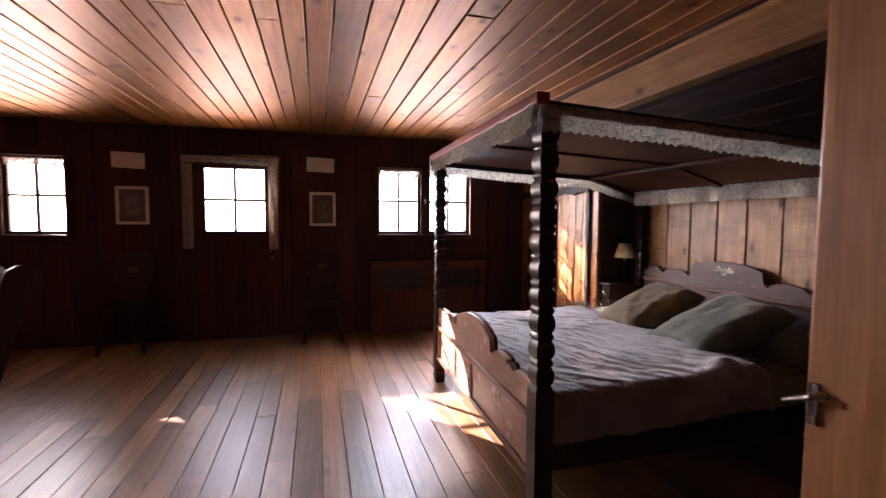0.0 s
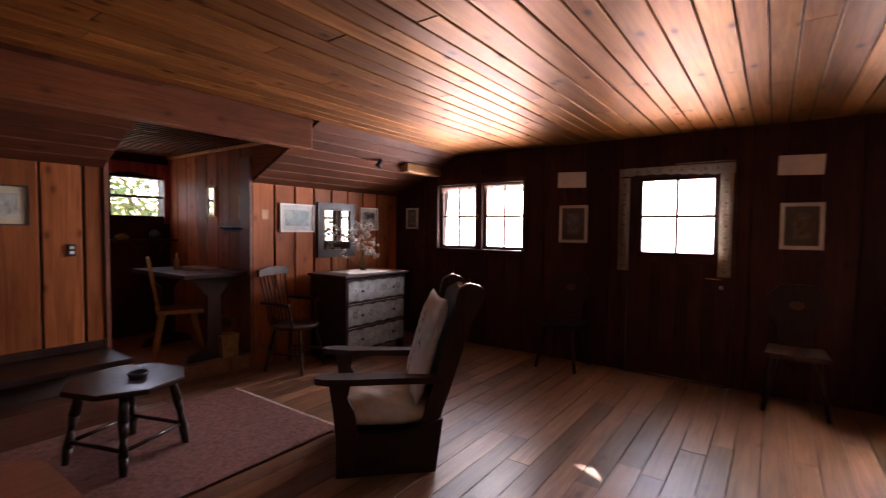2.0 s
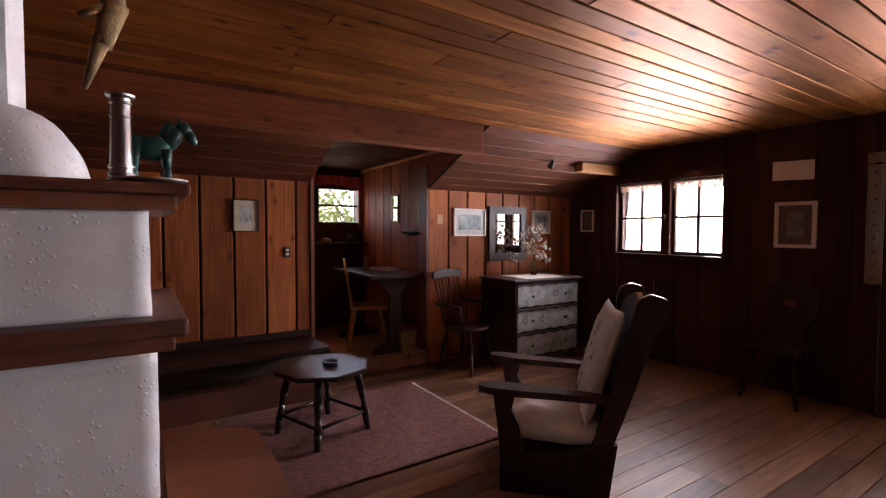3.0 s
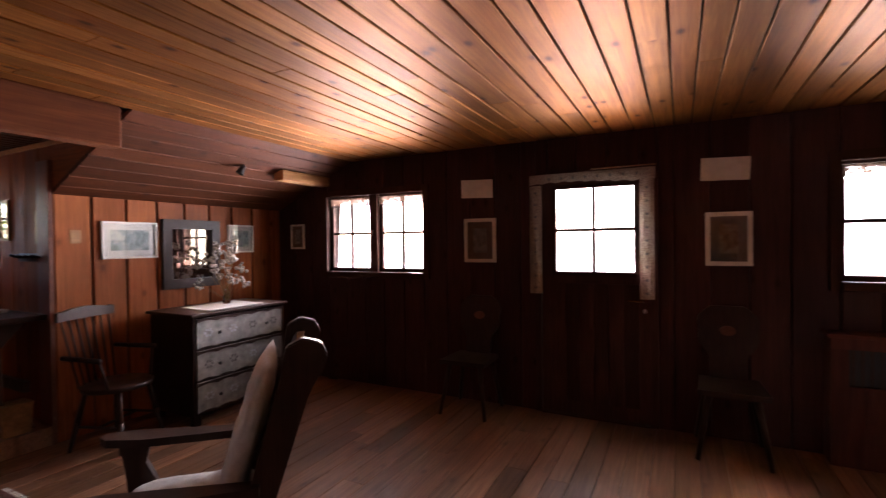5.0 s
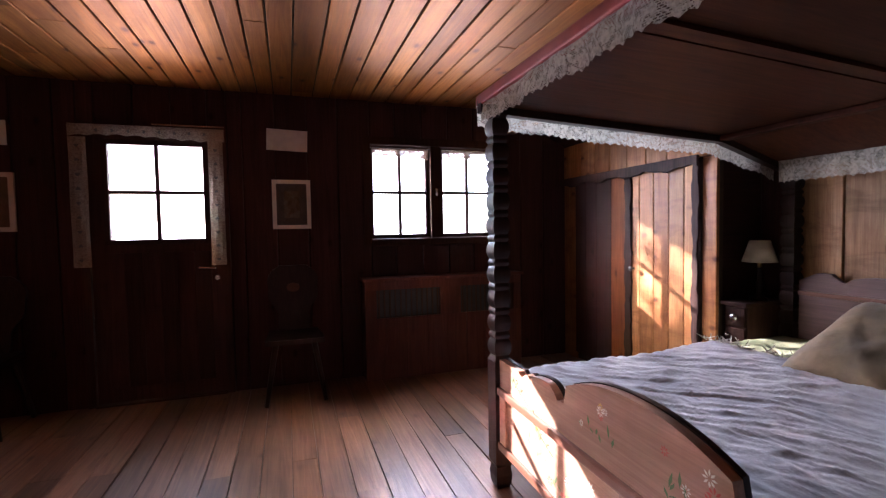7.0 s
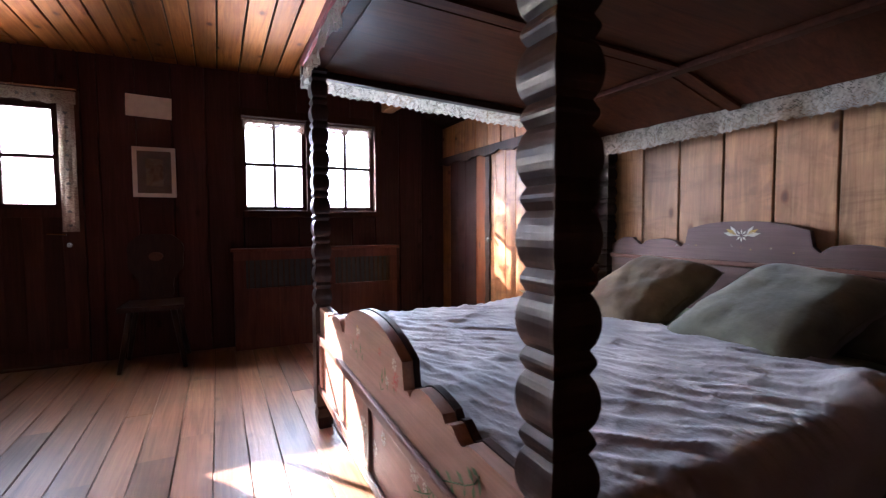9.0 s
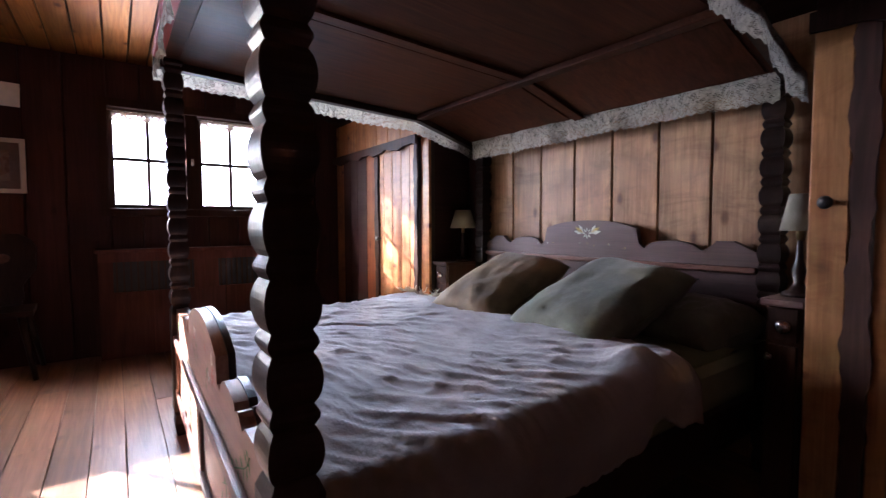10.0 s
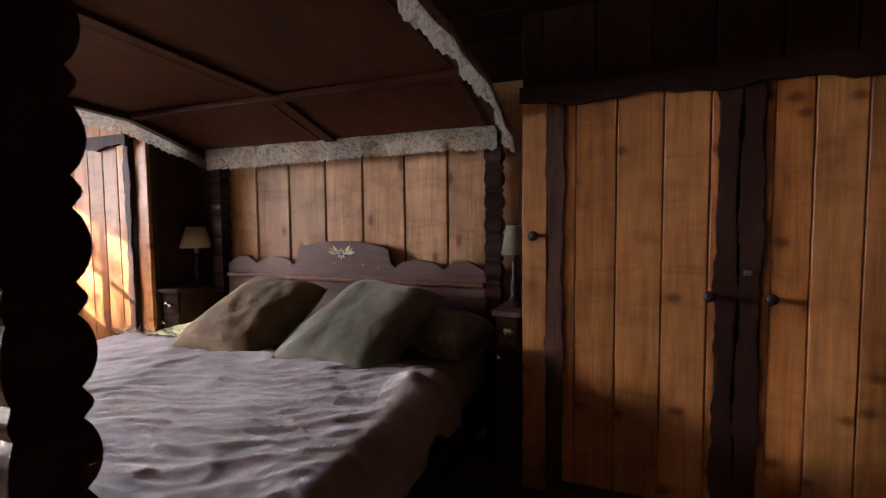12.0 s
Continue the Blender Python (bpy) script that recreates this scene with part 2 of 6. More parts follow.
def lace_material(name, scale, thin, weave, thread=None):
    """Openwork cloth: holes in rows between denser motifs; thread colours a pattern in it."""
    m, nt, bsdf = nodes_of(name)
    bsdf.inputs["Roughness"].default_value = 0.95
    tc = nt.nodes.new("ShaderNodeTexCoord")
    mp = nt.nodes.new("ShaderNodeMapping")
    mp.inputs["Scale"].default_value = (1.0, 1.0, 1.7)
    nt.links.new(tc.outputs["Object"], mp.inputs["Vector"])
    v = nt.nodes.new("ShaderNodeTexVoronoi")
    v.inputs["Scale"].default_value, v.inputs["Randomness"].default_value = scale, 0.85
    nt.links.new(mp.outputs[0], v.inputs["Vector"])
    holes = ramp(nt, v.outputs["Distance"], [(0.3, (thin, thin, thin)), (0.4, (1, 1, 1))])
    dense = ramp(nt, tex_noise(nt, tc.outputs["Object"], 22.0, 2), [(0.52, (0, 0, 0)), (0.6, (0.9, 0.9, 0.9))])
    holes = mixed(nt, holes, (1.0, 1.0, 1.0), dense, "MIX")
    motif = ramp(nt, tex_noise(nt, mp.outputs[0], 34.0, 2, 0.5, 2.5), [(0.47, weave), (0.5, thread or weave), (0.56, thread or weave), (0.6, weave)])
    nt.links.new(motif, bsdf.inputs["Base Color"])
    bumped(nt, bsdf, v.outputs["Distance"], 0.7, 0.004)
    through_light = nt.nodes.new("ShaderNodeBsdfTranslucent")
    nt.links.new(motif, through_light.inputs[0])
    clear = nt.nodes.new("ShaderNodeBsdfTransparent")
    cloth, lace = nt.nodes.new("ShaderNodeMixShader"), nt.nodes.new("ShaderNodeMixShader")
    cloth.inputs[0].default_value = 0.35
    nt.links.new(bsdf.outputs[0], cloth.inputs[1])
    nt.links.new(through_light.outputs[0], cloth.inputs[2])
    nt.links.new(holes, lace.inputs[0])
    nt.links.new(clear.outputs[0], lace.inputs[1])
    nt.links.new(cloth.outputs[0], lace.inputs[2])
    nt.links.new(lace.outputs[0], nt.nodes["Material Output"].inputs[0])
    return m


def crochet_material():
    """Crochet edging: rows of small square holes between solid bands, worked in thick cotton."""
    m, nt, bsdf = nodes_of("crochet_lace")
    bsdf.inputs["Roughness"].default_value = 0.95
    tc = nt.nodes.new("ShaderNodeTexCoord")
    sep, run, com = nt.nodes.new("ShaderNodeSeparateXYZ"), nt.nodes.new("ShaderNodeMath"), nt.nodes.new("ShaderNodeCombineXYZ")
    nt.links.new(tc.outputs["Object"], sep.inputs[0])
    nt.links.new(sep.outputs[0], run.inputs[0])
    nt.links.new(sep.outputs[1], run.inputs[1])
    nt.links.new(run.outputs[0], com.inputs[0])
    nt.links.new(sep.outputs[2], com.inputs[1])
    br = nt.nodes.new("ShaderNodeTexBrick")
    nt.links.new(com.outputs[0], br.inputs["Vector"])
    br.inputs["Scale"].default_value = 1.0
    br.inputs["Brick Width"].default_value, br.inputs["Row Height"].default_value = 0.0095, 0.0062
    br.inputs["Mortar Size"].default_value, br.inputs["Mortar Smooth"].default_value = 0.0017, 0.3
    motif = ramp(nt, tex_noise(nt, com.outputs[0], 38.0, 2, 0.5, 0.8), [(0.45, (0, 0, 0)), (0.52, (1, 1, 1))])
    thread = mixed(nt, br.outputs["Fac"], (1.0, 1.0, 1.0), motif, "MIX")
    solid = ramp(nt, thread, [(0.2, (0.3, 0.3, 0.3)), (0.7, (1, 1, 1))])
    col = ramp(nt, tex_noise(nt, tc.outputs["Object"], 90.0, 3), [(0.35, (0.42, 0.37, 0.3)), (0.6, (0.66, 0.6, 0.51))])
    nt.links.new(col, bsdf.inputs["Base Color"])
    bumped(nt, bsdf, thread, 0.9, 0.004)
    glow, clear = nt.nodes.new("ShaderNodeBsdfTranslucent"), nt.nodes.new("ShaderNodeBsdfTransparent")
    nt.links.new(col, glow.inputs[0])
    cloth, lace = nt.nodes.new("ShaderNodeMixShader"), nt.nodes.new("ShaderNodeMixShader")
    cloth.inputs[0].default_value = 0.35
    nt.links.new(bsdf.outputs[0], cloth.inputs[1])
    nt.links.new(glow.outputs[0], cloth.inputs[2])
    nt.links.new(solid, lace.inputs[0])
    nt.links.new(clear.outputs[0], lace.inputs[1])
    nt.links.new(cloth.outputs[0], lace.inputs[2])
    nt.links.new(lace.outputs[0], nt.nodes["Material Output"].inputs[0])
    return m


LACE = crochet_material()
NET = lace_material("window_net", 60.0, 0.5, (0.13, 0.08, 0.055), (0.03, 0.012, 0.008))


def picture_material(name, colours, scale):
    """A faded print: soft blots of a few inks on paper."""
    m, nt, bsdf = nodes_of(name)
    tc = nt.nodes.new("ShaderNodeTexCoord")
    n = tex_noise(nt, tc.outputs["Object"], scale, 5, 0.6, 1.0)
    col = ramp(nt, n, [(0.34 + 0.28 * i / max(1, len(colours) - 1), c) for i, c in enumerate(colours)])
    nt.links.new(col, bsdf.inputs["Base Color"])
    bsdf.inputs["Roughness"].default_value = 0.35
    return m


PRINT = picture_material("print_landscape", [(0.12, 0.17, 0.16), (0.3, 0.36, 0.36), (0.55, 0.55, 0.48)], 9)
PRINT_B = picture_material("print_grey", [(0.18, 0.17, 0.15), (0.4, 0.38, 0.34), (0.55, 0.52, 0.45)], 14)
PRINT_C = picture_material("print_brown", [(0.2, 0.1, 0.05), (0.42, 0.26, 0.15), (0.5, 0.42, 0.3)], 11)


# ---- building helpers ----
def part(name, bm, material, parent=None, label="", smooth=False):
    me = bpy.data.meshes.new(name)
    bmesh.ops.recalc_face_normals(bm, faces=bm.faces[:])
    bm.to_mesh(me)
    bm.free()
    if smooth:
        me.polygons.foreach_set("use_smooth", [True] * len(me.polygons))
    me.materials.append(material)
    ob = new(name, me)
    ob.parent = parent
    if label:
        tagged(ob, label)
    return ob


def thing(name, m, label, category, group=""):
    e = new(name)
    e.empty_display_size = 0.1
    e.matrix_basis = m
    return tagged(e, label, category, group)


def add_box(bm, a, b, bevel=0.0, m=None):
    c = [(p + q) / 2 for p, q in zip(a, b)]
    d = [abs(q - p) for p, q in zip(a, b)]
    mat = Matrix.Translation(c) @ Matrix.Diagonal((*d, 1))
    r = bmesh.ops.create_cube(bm, size=1, matrix=(m @ mat) if m else mat)
    if bevel:
        es = {e for v in r["verts"] for e in v.link_edges}
        bmesh.ops.bevel(bm, geom=list(es), offset=bevel, segments=2, affect="EDGES", profile=0.6)
    return bm


def box(a, b, bevel=0.0, m=None):
    return add_box(bmesh.new(), a, b, bevel, m)


def boxes(*pairs, bevel=0.0):
    bm = bmesh.new()
    for a, b in pairs:
        add_box(bm, a, b, bevel)
    return bm


def add_bar(bm, p, q, r0, r1=None, seg=8):
    """A tapered round bar from p to q."""
    p, q = Vector(p), Vector(q)
    d = q - p
    m = Matrix.Translation((p + q) / 2) @ d.to_track_quat("Z", "Y").to_matrix().to_4x4()
    bmesh.ops.create_cone(bm, cap_ends=True, segments=seg, radius1=r0, radius2=r0 if r1 is None else r1, depth=d.length, matrix=m)
    return bm


def lathe(profile, seg=16, square=False):
    """A turned shape from (z, radius) pairs; square: four flat faces instead."""
    bm = bmesh.new()
    n = 4 if square else seg
    k = math.sqrt(2) if square else 1.0
    rings = []
    for z, r in profile:
        rings.append([bm.verts.new((r * k * math.cos(2 * math.pi * (i + 0.5) / n), r * k * math.sin(2 * math.pi * (i + 0.5) / n), z)) for i in range(n)])
    for a, b in zip(rings, rings[1:]):
        for i in range(n):
            bm.faces.new((a[i], a[(i + 1) % n], b[(i + 1) % n], b[i]))
    bm.faces.new(rings[0][::-1])
    bm.faces.new(rings[-1])
    return bm


def prism(outline, thick, place):
    """An outline of (u, v) pairs made thick; place(u, v, w) gives the point."""
    bm = bmesh.new()
    a = [bm.verts.new(place(u, v, 0)) for u, v in outline]
    b = [bm.verts.new(place(u, v, thick)) for u, v in outline]
    bm.faces.new(a)
    bm.faces.new(b[::-1])
    n = len(a)
    for i in range(n):
        bm.faces.new((a[i], b[i], b[(i + 1) % n], a[(i + 1) % n]))
    return bm


def moved(bm, m):
    bmesh.ops.transform(bm, matrix=m, verts=bm.verts[:])
    return bm


def plank_shape(length, width, thick, chamfer):
    """Corners and faces of a board along x, its worn face up at z = 0."""
    h = width / 2
    sec = [(-h + chamfer, 0), (h - chamfer, 0), (h, -chamfer), (h, -thick), (-h, -thick), (-h, -chamfer)]
    vs = [(x, y, z) for x in (0, length) for y, z in sec]
    fs = [(0, 1, 2, 3, 4, 5), (11, 10, 9, 8, 7, 6)] + [(i, i + 6, (i + 1) % 6 + 6, (i + 1) % 6) for i in range(6)]
    return vs, fs


PLANKS = {}


def plank(name, length, width, thick, material, m, parent, chamfer=0.004):
    """One board as an object of its own; boards of a size share their mesh."""
    key = (name, round(length, 2), round(width, 3), material.name)
    if key not in PLANKS:
        me = bpy.data.meshes.new(name)
        me.from_pydata(*[plank_shape(key[1], key[2], thick, chamfer)[i] if i == 0 else [] for i in (0, 1)], plank_shape(key[1], key[2], thick, chamfer)[1])
        me.materials.append(material)
        PLANKS[key] = me
    ob = new(name, PLANKS[key])
    ob.parent = parent
    ob.matrix_basis = m
    return ob


def frame_of(origin, along, across, normal):
    m = Matrix.Identity(4)
    for i, v in enumerate((along, across, normal)):
        for j in range(3):
            m[j][i] = v[j]
    m.translation = origin
    return m


# ---- plan ----
XW, XE = -4.17, 3.0          # side walls
YS, YN = -0.35, 5.40         # near wall, gable wall
ZC = 2.27                    # flat ceiling
XL, XR = -3.2, 2.0           # where the slopes begin
ZE = 1.80                    # slope meets side wall
MID = -0.6

# ---- structure ----
def structure(ob, label, category):
    return tagged(ob, label, category, kind="structure")


floor = structure(part("floor", boxes(((XW - 0.2, YS - 2.6, -0.2), (XE + 0.15, YN + 0.2, -0.03))), BACK), "worn varnished pine floorboards of warm brown", "floor")

OPENINGS = [(-3.47, -2.30, 1.14, 1.92), (-1.22, -0.28, 0.0, 1.985), (0.79, 1.93, 1.14, 1.92)]
north = bmesh.new()
for i, (a, b) in enumerate(((XW - 0.2, -3.47), (-2.30, -1.22), (-0.28, 0.79), (1.93, XE + 0.15))):
    add_box(north, (a, YN + 0.022, -0.2), (b, YN + 0.18, 2.6))
for a, b, lo, hi in OPENINGS:
    if lo > 0:
        add_box(north, (a, YN + 0.022, -0.2), (b, YN + 0.18, lo))
    add_box(north, (a, YN + 0.022, hi), (b, YN + 0.18, 2.6))
wall_north = structure(part("wall_north", north, BACK), "gable wall of stained upright boards, darkened for backlight", "wall")
wall_west = structure(part("wall_west", boxes(((XW - 0.15, YS, -0.2), (XW - 0.022, 2.03, 2.3)), ((XW - 0.15, 3.26, -0.2), (XW - 0.022, YN + 0.02, 2.3))), BACK),
                      "side wall of reddish stained upright boards", "wall")
wall_east = structure(part("wall_east", boxes(((XE + 0.022, YS, -0.2), (XE + 0.15, YN + 0.02, 2.3))), BACK), "wall of pale pine boards behind the bed", "wall")
# Entrance wall and hall stay unseen; dark colour cuts their bounced light.
wall_south = structure(part("wall_south", boxes(((XW - 0.15, YS - 0.12, -0.2), (-0.12, YS, 2.6)), ((0.78, YS - 0.12, -0.2), (XE + 0.15, YS, 2.6)), ((-0.12, YS - 0.12, 2.05), (0.78, YS, 2.6))), WALL_SHADED),
                       "unseen timber wall with the entrance door opening, darkened to cut bounce", "wall")
hall = structure(part("wall_hall", boxes(((-1.3, YS - 2.6, -0.1), (-1.2, YS - 0.12, 2.5)), ((1.4, YS - 2.6, -0.1), (1.5, YS - 0.12, 2.5)), ((-1.3, YS - 2.7, -0.1), (1.5, YS - 2.6, 2.5)), ((-1.3, YS - 2.6, 2.4), (1.5, YS - 0.12, 2.5))), WALL_SHADED),
                 "unseen hallway walls added behind the entrance, darkened to cut bounce", "wall")


def ceiling_boards():
    """All boards of the flat ceiling in one mesh, with butt joints at uneven lengths."""
    rnd = random.Random(4)
    vs, fs = [], []
    x = XL + 0.05
    while x < XR - 0.05:
        w = rnd.choice((0.115, 0.13, 0.145, 0.16))
        w = min(w, XR - 0.04 - x)
        y = YS - rnd.random()
        while y < YN + 0.02:
            l = rnd.uniform(1.8, 4.4)
            y0, y1 = max(y, YS), min(y + l, YN + 0.02)
            if y1 - y0 > 0.05:
                v, f = plank_shape(y1 - y0 - 0.004, w - 0.01, 0.02, 0.003)
                base, dz = len(vs), rnd.uniform(-0.002, 0.002)
                vs += [(x + w / 2 + b, y0 + a, ZC + dz - c) for a, b, c in v]
                fs += [tuple(base + i for i in q) for q in f]
            y += l
        x += w
    me = bpy.data.meshes.new("ceiling")
    me.from_pydata(vs, [], fs)
    bm = bmesh.new()
    bm.from_mesh(me)
    bpy.data.meshes.remove(me)
    return bm


ceiling = structure(part("ceiling", ceiling_boards(), CEIL), "honey-coloured varnished pine board ceiling", "ceiling")
structure(part("ceiling_backing", boxes(((XL - 0.2, YS, ZC + 0.025), (XR + 0.2, YN + 0.02, ZC + 0.09))), BACK), "dark boarding above the ceiling boards", "ceiling")


def slope(name, side, y0, y1, label):
    """Boarded slope between the flat ceiling and a side wall."""
    xa, xb = (XL + 0.06, XW - 0.02) if side < 0 else (XR - 0.06, XE + 0.02)
    za, zb = ZC + 0.01, ZE
    vs, fs = [], []
    n = 8
    d = Vector((xb - xa, 0, zb - za))
    nrm = Vector((-d.z, 0, d.x)).normalized()
    if nrm.z > 0:
        nrm = -nrm
    w = d.length / n
    d.normalize()
    for i in range(n):
        v, f = plank_shape(y1 - y0, w - 0.004, 0.03, 0.005)
        base = len(vs)
        for a, b, c in v:
            p = Vector((xa, y0 + a, za)) + d * (w * (i + 0.5) + b) + nrm * c
            vs.append(tuple(p))
        fs += [tuple(base + k for k in q) for q in f]
    me = bpy.data.meshes.new(name)
    me.from_pydata(vs, [], fs)
    bm = bmesh.new()
    bm.from_mesh(me)
    bpy.data.meshes.remove(me)
    bmesh.ops.recalc_face_normals(bm, faces=bm.faces[:])
    return structure(part(name, bm, SLOPE_HALF_SHADED if side < 0 else SLOPE_SHADED), label, "ceiling")


slope("ceiling_west_rear", -1, YS, 2.03, "sloping ceiling of reddish boards, darkened for shade")
slope("ceiling_west_front", -1, 3.26, YN + 0.02, "sloping ceiling of reddish boards, darkened for shade")
slope("ceiling_east", 1, YS, YN + 0.02, "sloping ceiling boards above the bed, darkened for shade")
# closed shell above the slopes
structure(part("roof_shell", boxes(((XW - 0.4, YS - 0.12, 2.62), (XE + 0.4, YN + 0.18, 2.7)), ((XW - 0.16, YS, 2.3), (XW - 0.1, 2.03, 2.62)), ((XW - 0.16, 3.26, 2.3), (XW - 0.1, YN, 2.62)), ((XE + 0.1, YS, 2.3), (XE + 0.16, YN, 2.62))), BACK), "dark roof boarding above the room", "roof")


def beam(name, x0, x1, y0, y1, z0, z1, label, material=BEAM):
    b = tagged(part(name, box((x0, y0, z0), (x1, y1, z1), 0.012), material), label, "beam")
    return tagged(b, kind="structure")


beam("beam_east", XR, XR + 0.11, YS, YN, 2.055, ZC + 0.02, "long sawn pine ceiling beam with knots")
structure(part("trim_beam", box((XR - 0.022, YS, ZC - 0.028), (XR - 0.001, YN, ZC + 0.004), 0.004), BEAM), "thin pine moulding along the ceiling beam", "trim")
beam("beam_west", XL - 0.11, XL, YS, 3.22, 2.03, ZC + 0.02, "long reddish ceiling beam, darkened for shade", BEAM_SHADED)
beam("beam_west_stub", XL - 0.36, XL - 0.24, 4.75, YN, 2.03, 2.13, "short pale pine beam end at the gable wall")

# embroidered prints and boards come later; first the gable boarding
def board_field(parent, material, cols, z0, z1, put, holes=(), gap=0.007):
    """Upright boards side by side; holes are (u0, u1, z0, z1)."""
    for a, b in zip(cols, cols[1:]):
        if b - a < 0.02:
            continue
        spans = [(z0, z1)]
        for u0, u1, h0, h1 in holes:
            if b > u0 + 0.001 and a < u1 - 0.001:
                spans = [s for lo, hi in spans for s in ((lo, min(hi, h0)), (max(lo, h1), hi)) if s[1] - s[0] > 0.01]
        for lo, hi in spans:
            plank("board", hi - lo - 0.002, b - a - gap, 0.02, material, put((a + b) / 2, lo), parent, 0.005)


def columns(a, b, w, cuts=()):
    c = {round(a, 3), round(b, 3)} | {round(k, 3) for k in cuts}
    u = a + w
    while u < b - 0.05:
        if all(abs(u - k) > 0.05 for k in cuts):
            c.add(round(u, 3))
        u += w
    return sorted(c)


# The gable stands against the light; that shade is in its boards' colour.
board_field(wall_north, WALL_SHADED, columns(XW, XE, 0.235, [v for o in OPENINGS for v in o[:2]]), 0.0, 2.29,
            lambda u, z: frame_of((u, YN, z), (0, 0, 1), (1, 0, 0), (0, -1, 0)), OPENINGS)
board_field(wall_west, WALL, columns(YS, 2.03, 0.25), 0.0, 1.86, lambda u, z: frame_of((XW, u, z), (0, 0, 1), (0, -1, 0), (1, 0, 0)), gap=0.017)
board_field(wall_west, WALL, columns(3.26, YN, 0.25), 0.0, 1.86, lambda u, z: frame_of((XW, u, z), (0, 0, 1), (0, -1, 0), (1, 0, 0)), gap=0.017)
board_field(wall_east, PALE, [1.54, 1.79, 2.0, 2.25, 2.51, 2.76, 3.02, 3.27, 3.52], 0.0, 1.86,
            lambda u, z: frame_of((XE, u, z), (0, 0, 1), (0, 1, 0), (-1, 0, 0)))
# Last board by the far closet: alcove shade is put into its colour.
board_field(wall_east, WALL_SHADED, [3.52, 3.74], 0.0, 1.86, lambda u, z: frame_of((XE, u, z), (0, 0, 1), (0, 1, 0), (-1, 0, 0)))


# ---- windows and the gable door ----
def sash(parent, x0, x1, z0, z1, y, material):
    s = part("sash", boxes(((x0, y, z0), (x0 + 0.035, y + 0.04, z1)), ((x1 - 0.035, y, z0), (x1, y + 0.04, z1)),
                           ((x0 + 0.035, y, z0), (x1 - 0.035, y + 0.04, z0 + 0.035)), ((x0 + 0.035, y, z1 - 0.035), (x1 - 0.035, y + 0.04, z1))), material, parent)
    xm, zm = (x0 + x1) / 2, (z0 + z1) / 2
    part("muntin", box((xm - 0.013, y + 0.004, z0 + 0.034), (xm + 0.013, y + 0.036, z1 - 0.034)), material, s)
    part("muntin", box((x0 + 0.034, y + 0.006, zm - 0.013), (x1 - 0.034, y + 0.034, zm + 0.013)), material, s)
    for a, b in ((x0 + 0.03, xm - 0.008), (xm + 0.008, x1 - 0.03)):
        for c, d in ((z0 + 0.03, zm - 0.008), (zm + 0.008, z1 - 0.03)):
            g = part("pane", box((a, y + 0.018, c), (b, y + 0.022, d)), GLASS, s)
            g.visible_shadow = False
    return s


def lace_strip(x0, x1, y, z0, z1, wave=0.006):
    bm = bmesh.new()
    n = max(8, int((x1 - x0) / 0.02))
    rows = []
    for j in range(4):
        row = []
        for i in range(n + 1):
            u = i / n
            low = z0 + 0.012 * abs(math.sin(u * n * 0.55)) + 0.012 * math.sin(u * 5)
            row.append(bm.verts.new((x0 + (x1 - x0) * u, y + wave * math.sin(u * n * 0.8), z1 + (low - z1) * j / 3)))
        rows.append(row)
    for a, b in zip(rows, rows[1:]):
        for i in range(n):
            bm.faces.new((a[i], a[i + 1], b[i + 1], b[i]))
    return bm


def window(name, x0, x1, z0, z1, label):
    w = structure(part(name, boxes(((x0 - 0.06, YN - 0.025, z0 - 0.06), (x0, YN + 0.12, z1 + 0.06)), ((x1, YN - 0.025, z0 - 0.06), (x1 + 0.06, YN + 0.12, z1 + 0.06)),
                                   ((x0, YN - 0.025, z1), (x1, YN + 0.12, z1 + 0.06))), CASING), label, "window")
    part("window_sill", box((x0, YN - 0.05, z0 - 0.06), (x1, YN + 0.12, z0), 0.006), CASING, w)
    xm = (x0 + x1) / 2
    part("mullion", box((xm - 0.045, YN + 0.0, z0), (xm + 0.045, YN + 0.1, z1)), CASING, w)
    for a, b in ((x0, xm - 0.045), (xm + 0.045, x1)):
        sash(w, a, b, z0, z1, YN + 0.05, CASING)
        part("curtain_rod", add_bar(bmesh.new(), (a, YN + 0.02, z1 - 0.022), (b, YN + 0.02, z1 - 0.022), 0.004), STEEL, w)
        part("lace_valance", lace_strip(a + 0.015, b - 0.015, YN + 0.022, z1 - 0.105, z1 - 0.02), NET, w, "short patterned lace valance")
        hem = bmesh.new()
        pts = [(a + 0.015 + (b - a - 0.03) * i / 24, YN + 0.02, z1 - 0.1 - 0.01 * math.sin(math.pi * (i % 12) / 12)) for i in range(25)]
        for p, q in zip(pts, pts[1:]):
            add_bar(hem, p, q, 0.0035)
        part("hem_cord", hem, DARK, w)
    latch = part("latch", box((xm - 0.012, YN - 0.02, (z0 + z1) / 2 - 0.03), (xm + 0.012, YN, (z0 + z1) / 2 + 0.03), 0.004), STEEL, w)
    return w


window("window_1", -3.47, -2.30, 1.14, 1.92, "two-sash casement window with lace valances in the gable wall")
window("window_2", 0.79, 1.93, 1.14, 1.92, "two-sash casement window with lace valances above the radiator")

door = structure(part("door_1", boxes(((-1.22, YN - 0.02, 0.0), (-1.17, YN + 0.12, 1.985)), ((-0.33, YN - 0.02, 0.0), (-0.28, YN + 0.12, 1.985)), ((-1.17, YN - 0.02, 1.94), (-0.33, YN + 0.12, 1.985))), GABLEDOOR),
                 "closed dark wooden gable door with four glass panes", "door")
